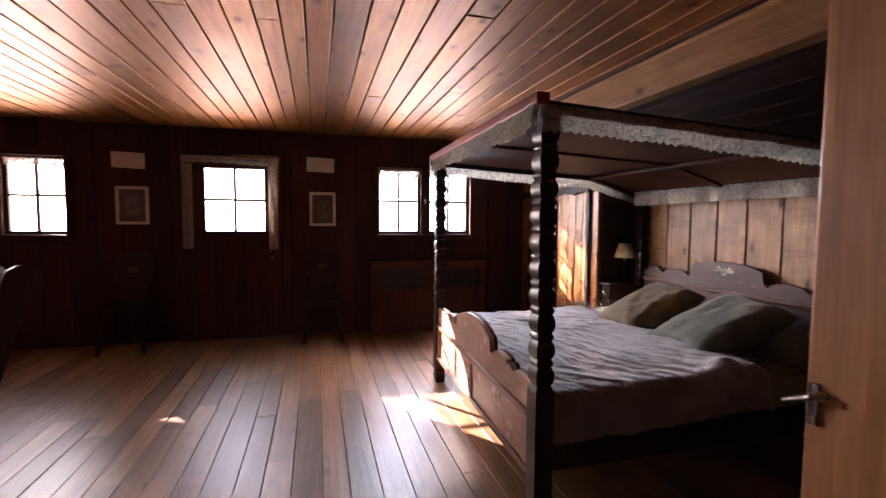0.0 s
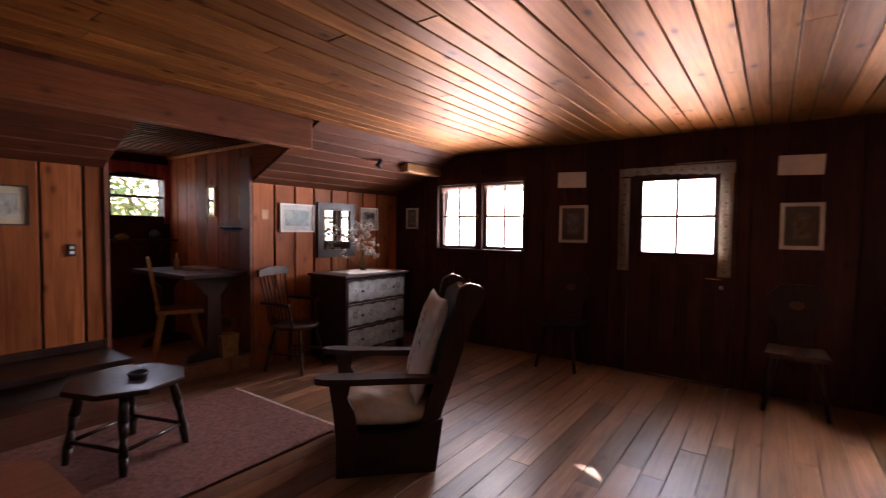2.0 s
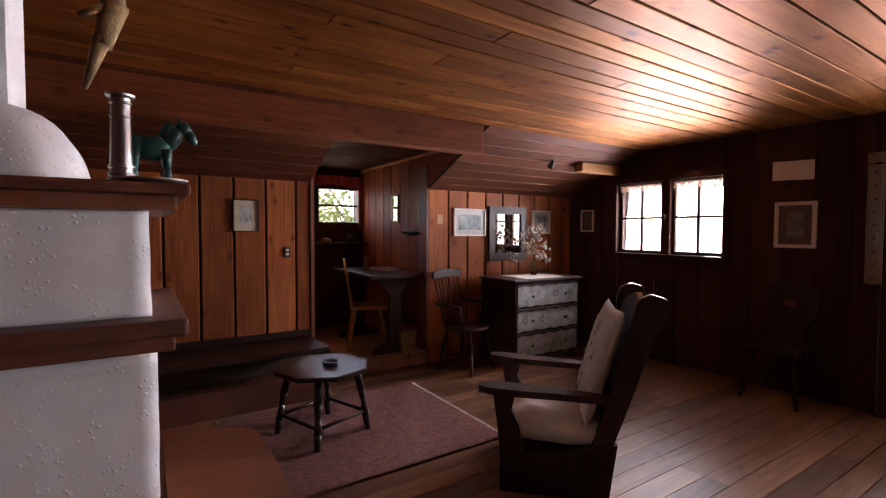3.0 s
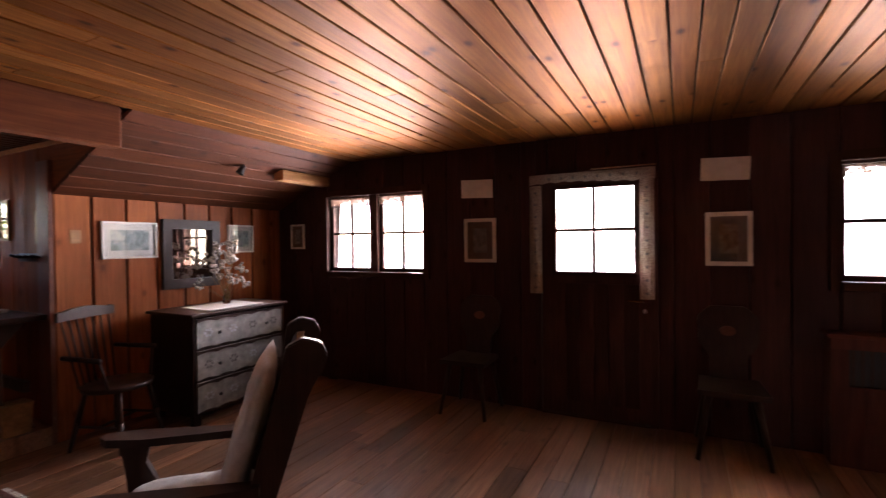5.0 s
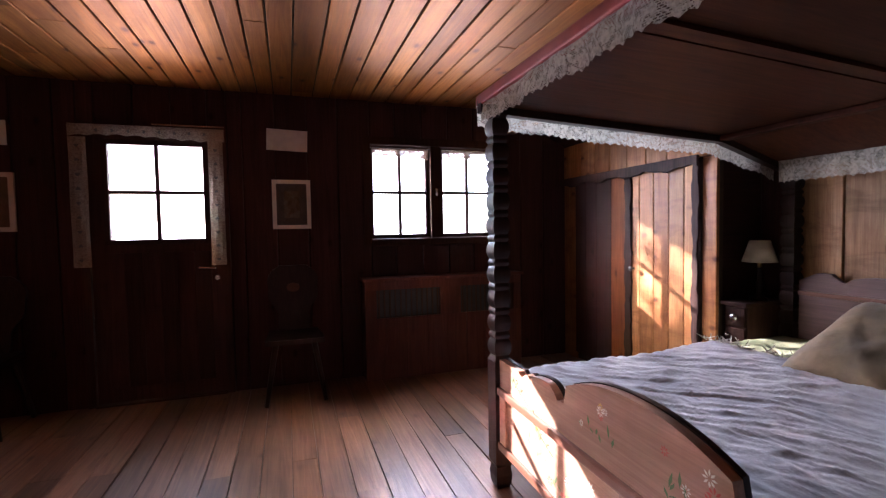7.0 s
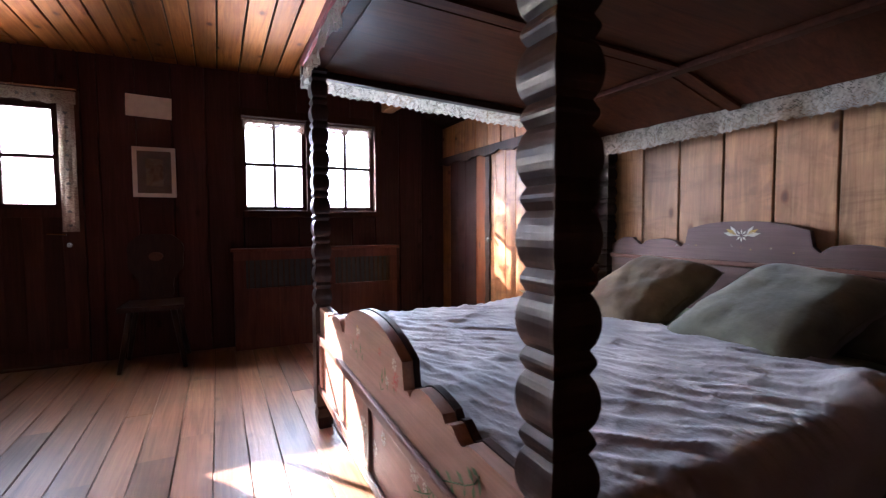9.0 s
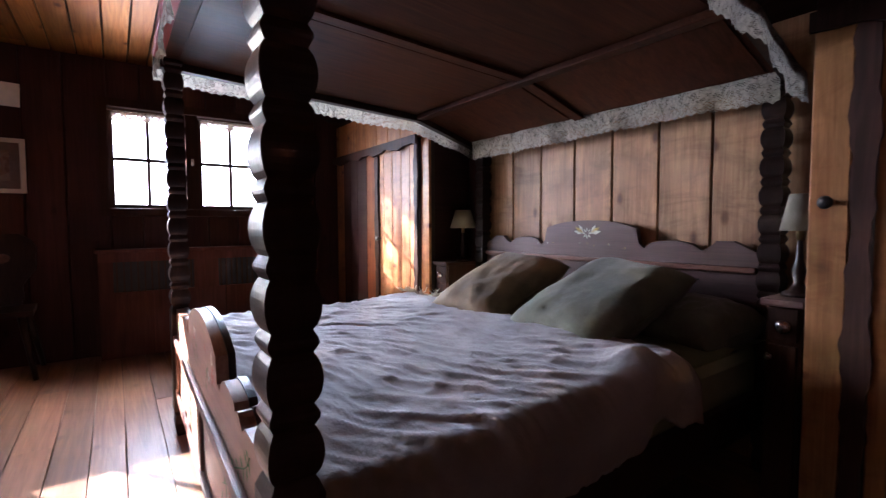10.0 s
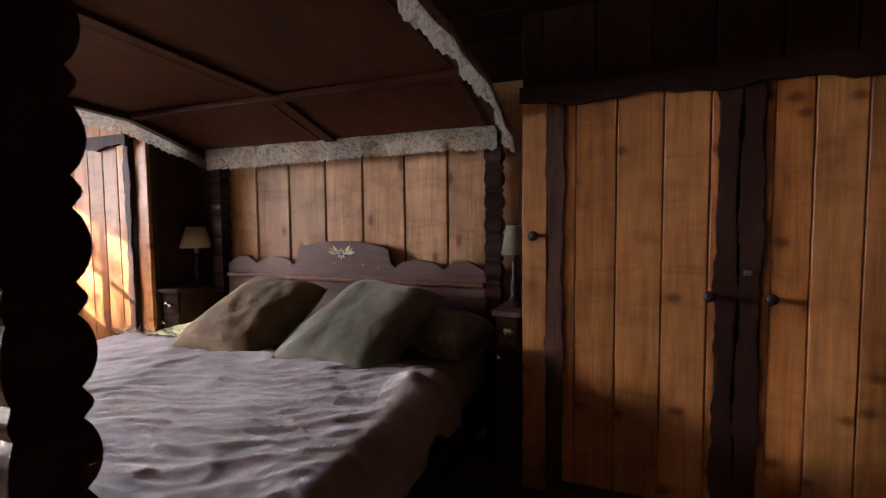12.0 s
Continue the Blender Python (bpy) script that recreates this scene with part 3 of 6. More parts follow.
leaf = part("door_leaf", boxes(((-1.168, YN + 0.01, 0.015), (-0.332, YN + 0.055, 1.14)), ((-1.168, YN + 0.01, 1.14), (-1.085, YN + 0.055, 1.938)), ((-0.415, YN + 0.01, 1.14), (-0.332, YN + 0.055, 1.938)),
                               ((-1.085, YN + 0.01, 1.885), (-0.415, YN + 0.055, 1.938))), GABLEDOOR, door)
for k in range(6):
    part("door_board", box((-1.08 + 0.112 * k, YN + 0.002, 0.12), (-0.975 + 0.112 * k, YN + 0.012, 1.08), 0.003), GABLEDOOR, leaf)
sash(door, -1.085, -0.415, 1.14, 1.885, YN + 0.012, GABLEDOOR)
lever = part("door_handle", add_bar(add_bar(bmesh.new(), (-0.385, YN + 0.01, 0.955), (-0.385, YN - 0.05, 0.955), 0.008), (-0.385, YN - 0.048, 0.955), (-0.49, YN - 0.05, 0.96), 0.008), STEEL, leaf, "nickel lever handle")
part("lock_plate", add_bar(bmesh.new(), (-0.375, YN + 0.012, 0.88), (-0.375, YN - 0.004, 0.88), 0.018, seg=14), STEEL, leaf)
part("threshold", box((-1.17, YN - 0.04, 0.0), (-0.33, YN + 0.1, 0.014)), GABLEDOOR, door)
part("weather_strip", box((-0.76, YN - 0.03, 1.986), (-0.29, YN + 0.02, 1.996)), STEEL, door)

# printed cloth border round the door's glass
border = thing("door_curtain", pose(-0.76, YN - 0.03, 0.0), "cream cloth border printed with dark hearts, hung round the door glass", "curtain")
CLOTH = lace_material("border_cloth", 60.0, 1.0, (0.36, 0.31, 0.26), (0.22, 0.16, 0.13))
part("top_band", lace_strip(-0.5, 0.465, 0.0, 1.885, 1.975, 0.004), CLOTH, border)


def side_band(x0, x1, z0, z1):
    bm = bmesh.new()
    n = 16
    rows = [[bm.verts.new((x0 + (x1 - x0) * i / 4, 0.004 * math.sin(i * 2 + j * 0.6), z0 + (z1 - z0) * j / n)) for i in range(5)] for j in range(n + 1)]
    for a, b in zip(rows, rows[1:]):
        for i in range(4):
            bm.faces.new((a[i], a[i + 1], b[i + 1], b[i]))
    return bm


part("side_band", side_band(-0.5, -0.395, 0.99, 1.885), CLOTH, border)
part("side_band", side_band(0.355, 0.455, 0.975, 1.885), CLOTH, border)


def heart(cx, cz, s, turn=0.0):
    pts = []
    for i in range(14):
        a = 2 * math.pi * i / 14
        u, v = 0.5 * math.sin(a) ** 3 * 2, (13 * math.cos(a) - 5 * math.cos(2 * a) - 2 * math.cos(3 * a)) / 16
        pts.append((cx + s * (u * math.cos(turn) - v * math.sin(turn)), cz + s * (u * math.sin(turn) + v * math.cos(turn))))
    return prism(pts, 0.002, lambda u, v, w: (u, -0.012 - w, v))


for k in range(9):
    part("printed_heart", heart(-0.448, 1.04 + 0.098 * k, 0.014, math.pi * (k % 2)), INK[5], border)
    part("printed_heart", heart(0.405, 1.02 + 0.1 * k, 0.014, math.pi * (k % 2)), INK[5], border)
for k in range(8):
    part("printed_heart", heart(-0.33 + 0.095 * k, 1.932, 0.013, math.pi / 2 * (1 if k % 2 else -1)), INK[5], border)

# entrance door, standing open into the room
ent = thing("entrance_door", pose(0.755, YS, 0.0, 0, 0, 90), "open planked pine entrance door with lever handle", "door")
part("door_leaf", box((0.02, -0.04, 0.01), (0.765, 0.0, 2.0), 0.003), DOORW, ent)
for k in range(5):
    part("door_board", box((0.025 + 0.148 * k, 0.0, 0.012), (0.168 + 0.148 * k, 0.012, 1.998), 0.003), DOORW, ent)
part("door_handle", add_bar(add_bar(bmesh.new(), (0.735, 0.01, 1.095), (0.742, 0.03, 1.092), 0.006), (0.742, 0.029, 1.092), (0.775, 0.034, 1.077), 0.005, 0.003), PEWTER, ent, "dull metal lever handle")
part("handle_plate", box((0.742, 0.0125, 1.05), (0.754, 0.015, 1.108), 0.004), PEWTER, ent)
part("key", add_bar(bmesh.new(), (0.748, 0.014, 1.06), (0.748, 0.02, 1.06), 0.004), PEWTER, ent)
part("lock_edge", box((0.7655, -0.03, 0.92), (0.7675, -0.01, 1.1)), STEEL, ent)


# ---- closets ----
def wavy_slab(u0, u1, z0, z1, side, depth, seed, both=False):
    """A live-edge slab: straight on one side, wavering on the other."""
    rnd = random.Random(seed)
    n = 90
    ph = [rnd.uniform(0, 6) for _ in range(3)]

    def edge(t):
        return 0.005 * math.sin(t * 9 + ph[0]) + 0.004 * math.sin(t * 27 + ph[1]) + 0.004 * abs(math.sin(t * 31 + ph[2])) + 0.002 * math.sin(t * 83 + ph[0])

    left = [(u0 + (edge(t) if side < 0 or both else 0), t) for t in (z0 + (z1 - z0) * i / n for i in range(n + 1))]
    right = [(u1 + (edge(t + 3.1) if side > 0 or both else 0), t) for t in (z1 + (z0 - z1) * i / n for i in range(n + 1))]
    return prism(left + right, depth, lambda u, v, w: (-w, u, v))


XC = 2.636


def closet(name, ya, yb, doors, strip, label, header, above):
    """A built-in closet: carcass, doors of boards with dark slab edges, boards above."""
    c = thing(name, pose(XC, 0, 0), label, "closet")
    part("carcass_front", box((0.02, ya, 0.0), (0.05, yb, 1.99)), BACK, c)
    for a in (ya, yb - 0.03):
        part("carcass_side", box((0.0505, a, 0.0), (XE - XC - 0.003, a + 0.03, 1.9)), WALL_SHADED, c)
    for a, b in strip:
        plank("board", 1.64, b - a - 0.004, 0.02, CLOSET, frame_of((0, (a + b) / 2, 0.0), (0, 0, 1), (0, 1, 0), (-1, 0, 0)), c)
    for lo, hi, cuts, slabs, knob in doors:
        d = part("door", box((0.004, lo, 0.06), (0.018, hi, 1.62)), BACK, c)
        for a, b in zip(cuts, cuts[1:]):
            # Daylight fading towards the gable is put into the north boards' colour.
            plank("board", 1.55, b - a - 0.002, 0.018, CLOSET if slabs else WALL if b < 4.75 else WALL_SHADED, frame_of((-0.012, (a + b) / 2, 0.065), (0, 0, 1), (0, 1, 0), (-1, 0, 0)), d)
        for i, (a, b, side) in enumerate(slabs):
            moved_slab = moved(wavy_slab(a, b, 0.06, 1.62, side, 0.014, int(a * 1000), True), Matrix.Translation((-0.0125, 0, 0)))
            part("slab_trim", moved_slab, BARK, d, "dark live-edge slab trim")
        if knob:
            k = moved(lathe([(0, 0.007), (0.018, 0.007), (0.022, 0.017), (0.034, 0.02), (0.042, 0.012)], 14), frame_of((-0.026, knob[0], knob[1]), (0, 1, 0), (0, 0, 1), (-1, 0, 0)))
            part("knob", k, BLACK, d, smooth=True)
    h0, h1 = header
    hz = prism([(h0, 1.60)] + [(h0 + (h1 - h0) * i / 30, 1.585 + 0.012 * math.sin(i * 0.9) + 0.006 * math.sin(i * 2.3)) for i in range(31)] + [(h1, 1.60), (h1, 1.655), (h0, 1.655)], 0.02,
               lambda u, v, w: (-0.0275 - w, u, v))
    part("header_slab", hz, BARK, c, "dark live-edge slab header")
    u = ya
    while u < yb - 0.03:
        w = min(0.2, yb - u)
        plank("board", 0.31, w - 0.005, 0.02, above, frame_of((0, u + w / 2, 1.645), (0, 0, 1), (0, 1, 0), (-1, 0, 0)), c)
        u += w
    return c


# Boards above these doors take the darkened stain in place of shade.
near = closet("closet_near_door", YS, 1.535, [
    (0.775, 1.425, [0.83, 0.86, 1.01, 1.17, 1.32, 1.37], [(1.365, 1.425, -1), (0.775, 0.835, 1)], (0.86, 0.86)),
    (0.12, 0.765, [0.18, 0.28, 0.42, 0.56, 0.67, 0.70], [(0.70, 0.765, -1), (0.12, 0.18, 1)], (0.675, 0.86))],
    [(1.43, 1.535), (-0.35, -0.12), (-0.12, 0.115)], "built-in pine closet with two board doors edged in dark live-edge slabs", (-0.35, 1.535), WALL_SHADED)
near.name = "built_in_closet"
part("knob", moved(lathe([(0, 0.007), (0.018, 0.007), (0.022, 0.017), (0.036, 0.021), (0.044, 0.012)], 14), frame_of((0.0, 1.482, 1.07), (0, 1, 0), (0, 0, 1), (-1, 0, 0))), BLACK, near, smooth=True)
part("key", boxes(((-0.055, 0.745, 0.945), (-0.026, 0.75, 0.95)), ((-0.06, 0.735, 0.938), (-0.055, 0.76, 0.957))), STEEL, near, "small steel key in the lock")
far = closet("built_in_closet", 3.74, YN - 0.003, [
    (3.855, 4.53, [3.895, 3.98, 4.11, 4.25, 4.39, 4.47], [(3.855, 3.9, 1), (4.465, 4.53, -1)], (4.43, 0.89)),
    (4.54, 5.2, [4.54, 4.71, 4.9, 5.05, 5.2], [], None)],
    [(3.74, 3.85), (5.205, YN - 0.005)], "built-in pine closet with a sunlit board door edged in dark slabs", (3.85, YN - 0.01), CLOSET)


# ---- four-poster bed ----
BYN, BYF, BXF, BXH = 1.70, 3.525, 1.03, 2.93
BYC = (BYN + BYF) / 2


def scalloped_post(z_turn, z_top):
    """Square post: plain below, a row of sawn beads and rings above, one profile on all four faces."""
    prof = [(0.0, 0.03), (0.02, 0.036), (0.06, 0.04), (0.1, 0.034), (0.12, 0.042), (z_turn - 0.02, 0.042), (z_turn, 0.034)]
    z = z_turn + 0.005
    per = 0.112
    while z + per < z_top - 0.02:
        for k in range(9):
            a = k / 8
            prof.append((z + 0.078 * a, 0.031 + 0.011 * math.sin(math.pi * a) ** 0.7))
        for k in range(1, 6):
            a = k / 6
            prof.append((z + 0.08 + 0.03 * a, 0.031 + 0.007 * math.sin(math.pi * a)))
        z += per
    prof += [(z, 0.031), (z + 0.01, 0.04), (z_top, 0.04)]
    return lathe(prof, square=True)


def canopy_z(x):
    return 1.775 - 0.052 * (x - BXF) - (0.25 * (x - 2.43) if x > 2.43 else 0.0)


bed = thing("four_poster_bed", pose(BXF, BYC, 0), "dark carved four-poster bed with painted footboard and panelled canopy", "bed")
HW = (BYF - BYN) / 2
SKEW = radians(-1.2)         # the foot end stands a little out of square
for px, py in ((-0.013, -HW), (0.024, HW), (BXH - BXF, -HW + 0.03), (BXH - BXF, HW - 0.03)):
    part("post", moved(scalloped_post(0.62, canopy_z(BXF + px) - 0.002), Matrix.Translation((px, py, 0))), DARK, bed, "dark walnut post with scalloped edges")


def foot_profile(v):
    """Height of the footboard's top edge at v metres from its middle."""
    a = abs(v)
    if a < 0.33:
        return 0.735 - 0.072 * (a / 0.33) ** 2.2
    if a < 0.385:
        return 0.592 + 0.012 * math.cos((a - 0.355) / 0.03 * math.pi / 2)
    if a < 0.58:
        return 0.64 - 0.05 * ((a - 0.46) / 0.12) ** 2 * (1.6 if a < 0.46 else 0.35)
    if a < 0.68:
        return 0.608 + 0.012 * math.sin((a - 0.58) / 0.1 * math.pi * 2)
    return 0.612


def head_profile(v):
    a = abs(v)
    if a < 0.3:
        return 1.025 - 0.045 * (a / 0.3) ** 2.5
    if a < 0.37:
        return 0.885 + 0.03 * abs(a - 0.335) / 0.035
    if a < 0.56:
        return 0.915 + 0.012 * math.sin((a - 0.37) / 0.19 * math.pi)
    if a < 0.66:
        return 0.9 + 0.014 * math.cos((a - 0.56) / 0.1 * math.pi * 2)
    return 0.93 - 0.05 * max(0.0, (a - 0.74) / 0.1)


def shaped_board(profile, half, z0, x0, thick, n=120):
    pts = [(-half, z0)] + [(-half + 2 * half * i / n, profile(-half + 2 * half * i / n)) for i in range(n + 1)] + [(half, z0)]
    return prism(pts, thick, lambda u, v, w: (x0 + w, u, v))


fb = part("footboard", shaped_board(foot_profile, HW - 0.04, 0.2, -0.014, 0.03), BEDPINK, bed, "shaped footboard of reddish wood with painted flowers")
fb.matrix_basis = Matrix.Rotation(SKEW, 4, "Z")
part("edge_cap", shaped_board(lambda v: foot_profile(v) + 0.004, HW - 0.042, 0.55, 0.0165, 0.018), DARK, fb)
part("rail", box((-0.034, -HW + 0.046, 0.455), (-0.0145, HW - 0.046, 0.49), 0.007), MOULD, fb)
part("rail", box((-0.03, -HW + 0.046, 0.2), (-0.0145, HW - 0.046, 0.235), 0.006), MOULD, fb)
for v in (-HW + 0.09, 0.0, HW - 0.09):
    part("stile", box((-0.026, v - 0.03, 0.236), (-0.0145, v + 0.03, 0.454), 0.003), BEDPINK, fb)


def flower(parent, cy, cz, r, x, ink, petals=8):
    bm = bmesh.new()
    for k in range(petals):
        a = 2 * math.pi * k / petals
        c = Vector((x, cy + r * 0.62 * math.cos(a), cz + r * 0.62 * math.sin(a)))
        q = [c + Vector((0, math.cos(a) * r * 0.42 * s - math.sin(a) * r * 0.16 * t, math.sin(a) * r * 0.42 * s + math.cos(a) * r * 0.16 * t)) for s, t in ((-1, 0), (0, 1), (1, 0), (0, -1))]
        bm.faces.new([bm.verts.new(p) for p in q])
    part("painted_flower", bm, ink, parent)


rf = random.Random(8)
for cy, cz in ((0.52, 0.4), (-0.45, 0.38), (0.15, 0.62), (-0.2, 0.6), (0.35, 0.3), (-0.6, 0.3)):
    for k in range(5):
        flower(fb, cy + rf.uniform(-0.08, 0.08), cz + rf.uniform(-0.05, 0.05), rf.uniform(0.012, 0.024), -0.016, INK[rf.choice((0, 0, 2, 4))])
    bm = bmesh.new()
    for k in range(7):
        a = rf.uniform(0.3, 2.8)
        p = Vector((-0.0155, cy + rf.uniform(-0.08, 0.08), cz - 0.05 + rf.uniform(-0.03, 0.03)))
        l = rf.uniform(0.02, 0.05)
        q = [p, p + Vector((0, math.cos(a) * l * 0.5 + 0.006, math.sin(a) * l * 0.5)), p + Vector((0, math.cos(a) * l, math.sin(a) * l)), p + Vector((0, math.cos(a) * l * 0.5 - 0.006, math.sin(a) * l * 0.5))]
        bm.faces.new([bm.verts.new(v) for v in q])
    part("painted_leaves", bm, INK[1], fb)

for s0 in (-1, 1):
    vine, leaves = bmesh.new(), bmesh.new()
    pts = [Vector((-0.0165, s0 * (0.73 - 0.035 * k + 0.02 * math.sin(k * 1.1)), 0.575 - 0.022 * k)) for k in range(10)]
    for k, (p, q) in enumerate(zip(pts, pts[1:])):
        add_bar(vine, p, q, 0.0016, seg=5)
        for t in (-1, 1):
            a = rf.uniform(0.5, 1.3) * t
            d = (q - p).normalized()
            d = Vector((0, d.y * math.cos(a) - d.z * math.sin(a), d.y * math.sin(a) + d.z * math.cos(a)))
            n_ = Vector((0, -d.z, d.y))
            l = rf.uniform(0.022, 0.04)
            leaves.faces.new([leaves.verts.new(v + Vector((-0.0012, 0, 0))) for v in (p, p + d * l * 0.5 + n_ * l * 0.2, p + d * l, p + d * l * 0.5 - n_ * l * 0.2)])
    part("painted_stem", vine, INK[1], fb)
    part("painted_leaves", leaves, INK[1], fb)
for cy, cz, rr in ((0.02, 0.37, 0.036), (-0.07, 0.33, 0.03), (0.1, 0.31, 0.03), (-0.16, 0.4, 0.024), (0.18, 0.38, 0.026)):
    flower(fb, cy, cz, rr, -0.0275 if abs(cy) < 0.03 else -0.0165, INK[0], 9)
    flower(fb, cy, cz, rr * 0.3, -0.0285 if abs(cy) < 0.03 else -0.0175, INK[4], 6)

hx = BXH - BXF
hb = part("headboard", shaped_board(head_profile, HW - 0.075, 0.3, hx + 0.0, 0.03), BEDMAUVE, bed, "shaped mauve-painted headboard with a flower motif")
part("rail", box((hx - 0.022, -HW + 0.08, 0.80), (hx - 0.0005, HW - 0.08, 0.826), 0.006), MOULD, hb)
for a, ink, r in ((0.0, INK[0], 0.032),):
    flower(hb, a, 0.955, r, hx - 0.003, ink)
for s in (-1, 1):
    for k, ink in ((0, INK[0]), (1, INK[4]), (2, INK[0])):
        bm = bmesh.new()
        a0 = 0.2 + 0.42 * k
        p = Vector((hx - 0.0022, s * 0.022, 0.955))
        d = Vector((0, s * math.cos(a0), math.sin(a0) * 0.8))
        t = Vector((0, -d.z, d.y))
        q = [p, p + d * 0.035 + t * 0.012, p + d * 0.07, p + d * 0.035 - t * 0.012]
        bm.faces.new([bm.verts.new(v) for v in q])
        part("painted_leaves", bm, ink, hb)
for k in range(10):
    v = rf.uniform(-0.5, 0.5)
    flower(hb, v, 0.88 + rf.uniform(0, 0.03), 0.006, hx - 0.003, INK[rf.choice((0, 4))], 5)
for s in (-1, 1):
    part("side_rail", box((0.03, s * (HW - 0.03) - 0.018, 0.22), (hx - 0.03, s * (HW - 0.03) + 0.018, 0.36), 0.006), DARK, bed)


def canopy_strip(x0, x1, y0, y1, drop0, drop1, n=24):
    """A slab that follows the canopy's fall towards the head."""
    bm = bmesh.new()
    prev = None
    for i in range(n + 1):
        x = x0 + (x1 - x0) * i / n
        z = canopy_z(x)
        ring = [bm.verts.new((x - BXF, y - BYC, z + d)) for y, d in ((y0, drop0), (y1, drop0), (y1, drop1), (y0, drop1))]
        if prev:
            for k in range(4):
                bm.faces.new((prev[k], prev[(k + 1) % 4], ring[(k + 1) % 4], ring[k]))
        else:
            bm.faces.new(ring)
        prev = ring
    bm.faces.new(prev[::-1])
    return bm


cx0, cx1 = BXF - 0.05, BXH - 0.02
cy0, cy1 = BYN - 0.05, BYF + 0.05
can = part("canopy", canopy_strip(cx0 + 0.04, cx1 - 0.04, cy0 + 0.04, cy1 - 0.04, 0.0, 0.03), CANOPY, bed, "dark panelled canopy with framed ceiling panels")
for a, b in ((cy0, cy0 + 0.045), (cy1 - 0.045, cy1)):
    part("canopy_rail", canopy_strip(cx0, cx1, a, b, -0.035, 0.022), DARK, can)
part("canopy_rail", box((cx1 - 0.045 - BXF, cy0 + 0.046 - BYC, canopy_z(cx1) - 0.03), (cx1 - BXF, cy1 - 0.046 - BYC, canopy_z(cx1) + 0.035), 0.005), DARK, can)
cornice = part("canopy_cornice", box((cx0 - 0.02 - BXF, cy0 - 0.02 - BYC, canopy_z(cx0) + 0.0), (cx0 + 0.04 - BXF, cy1 + 0.02 - BYC, canopy_z(cx0) + 0.05), 0.01), REDPAINT, can, "faded red painted cornice")
cornice.matrix_basis = Matrix.Rotation(SKEW, 4, "Z")
for xr in (2.43,):
    part("canopy_rib", box((xr - 0.03 - BXF, cy0 + 0.05 - BYC, canopy_z(xr) - 0.03), (xr + 0.03 - BXF, cy1 - 0.05 - BYC, canopy_z(xr) - 0.0005), 0.008), CANOPY, can)
part("canopy_rib", canopy_strip(cx0 + 0.05, cx1 - 0.05, BYC - 0.03, BYC + 0.03, -0.016, -0.001), CANOPY, can)
for xa, xb in ((1.08, 2.38), (2.48, 2.84)):
    for ya, yb in ((BYN + 0.04, BYC - 0.06), (BYC + 0.06, BYF - 0.04)):
        part("canopy_panel", canopy_strip(xa, xb, ya, yb, -0.005, -0.001, 8), CANOPY, can)

# ---- lace valance round the canopy ----
val = thing("lace_valance", pose(0, 0, 0), "cream crochet lace valance hung round the bed canopy", "valance")


def valance(p, q, drop, seed):
    """A gathered lace strip from p to q with a scalloped lower edge, its top following the canopy."""
    rnd = random.Random(seed)
    bm = bmesh.new()
    p, q = Vector(p), Vector(q)
    d = q - p
    n = max(24, int(d.length / 0.012))
    side = Vector((-d.y, d.x, 0)).normalized()
    ph = rnd.uniform(0, 6)
    rows = []
    for j in range(6):
        t = j / 5
        row = []
        for i in range(n + 1):
            u = i / n
            w = p + d * u
            s = u * d.length
            scallop = 0.013 * abs(math.sin(s * math.pi / 0.042 + 0.6 * math.sin(s * 3.1 + ph)))
            sag = 0.008 * math.sin(s * 2.3 + ph)
            ripple = (0.004 + 0.012 * t) * (math.sin(s * 31 + ph) * 0.6 + math.sin(s * 13.7 + 2 * ph) * 0.7)
            z = canopy_z(w.x) + 0.004 - t * (drop + 0.018 + sag - scallop * t)
            v = w + side * ripple
            row.append(bm.verts.new((v.x, v.y, z)))
        rows.append(row)
    for a, b in zip(rows, rows[1:]):
        for i in range(n):
            bm.faces.new((a[i], a[i + 1], b[i + 1], b[i]))
    return bm


e = 0.012
part("foot_strip", valance((cx0 - e - 0.026, cy0, 0), (cx0 - e + 0.026, cy1, 0), 0.085, 1), LACE, val, smooth=True)
part("side_strip", valance((cx0, cy1 + e, 0), (cx1, cy1 + e, 0), 0.088, 2), LACE, val, smooth=True)
part("head_strip", valance((cx1 - 0.06, cy1 - 0.05, 0), (cx1 - 0.06, cy0 + 0.05, 0), 0.11, 3), LACE, val, smooth=True)
part("side_strip", valance((cx1, cy0 - e, 0), (cx0 - 0.026, cy0 - e, 0), 0.1, 4), LACE, val, smooth=True)

# ---- bedding ----
mat_ = thing("mattress", pose(BXF + 0.95, BYC, 0.3), "plain mattress under the blanket on the bed frame", "mattress")
part("ticking", box((-0.9, -HW + 0.06, -0.05), (0.94, HW - 0.06, 0.22), 0.05), SHEET, mat_)


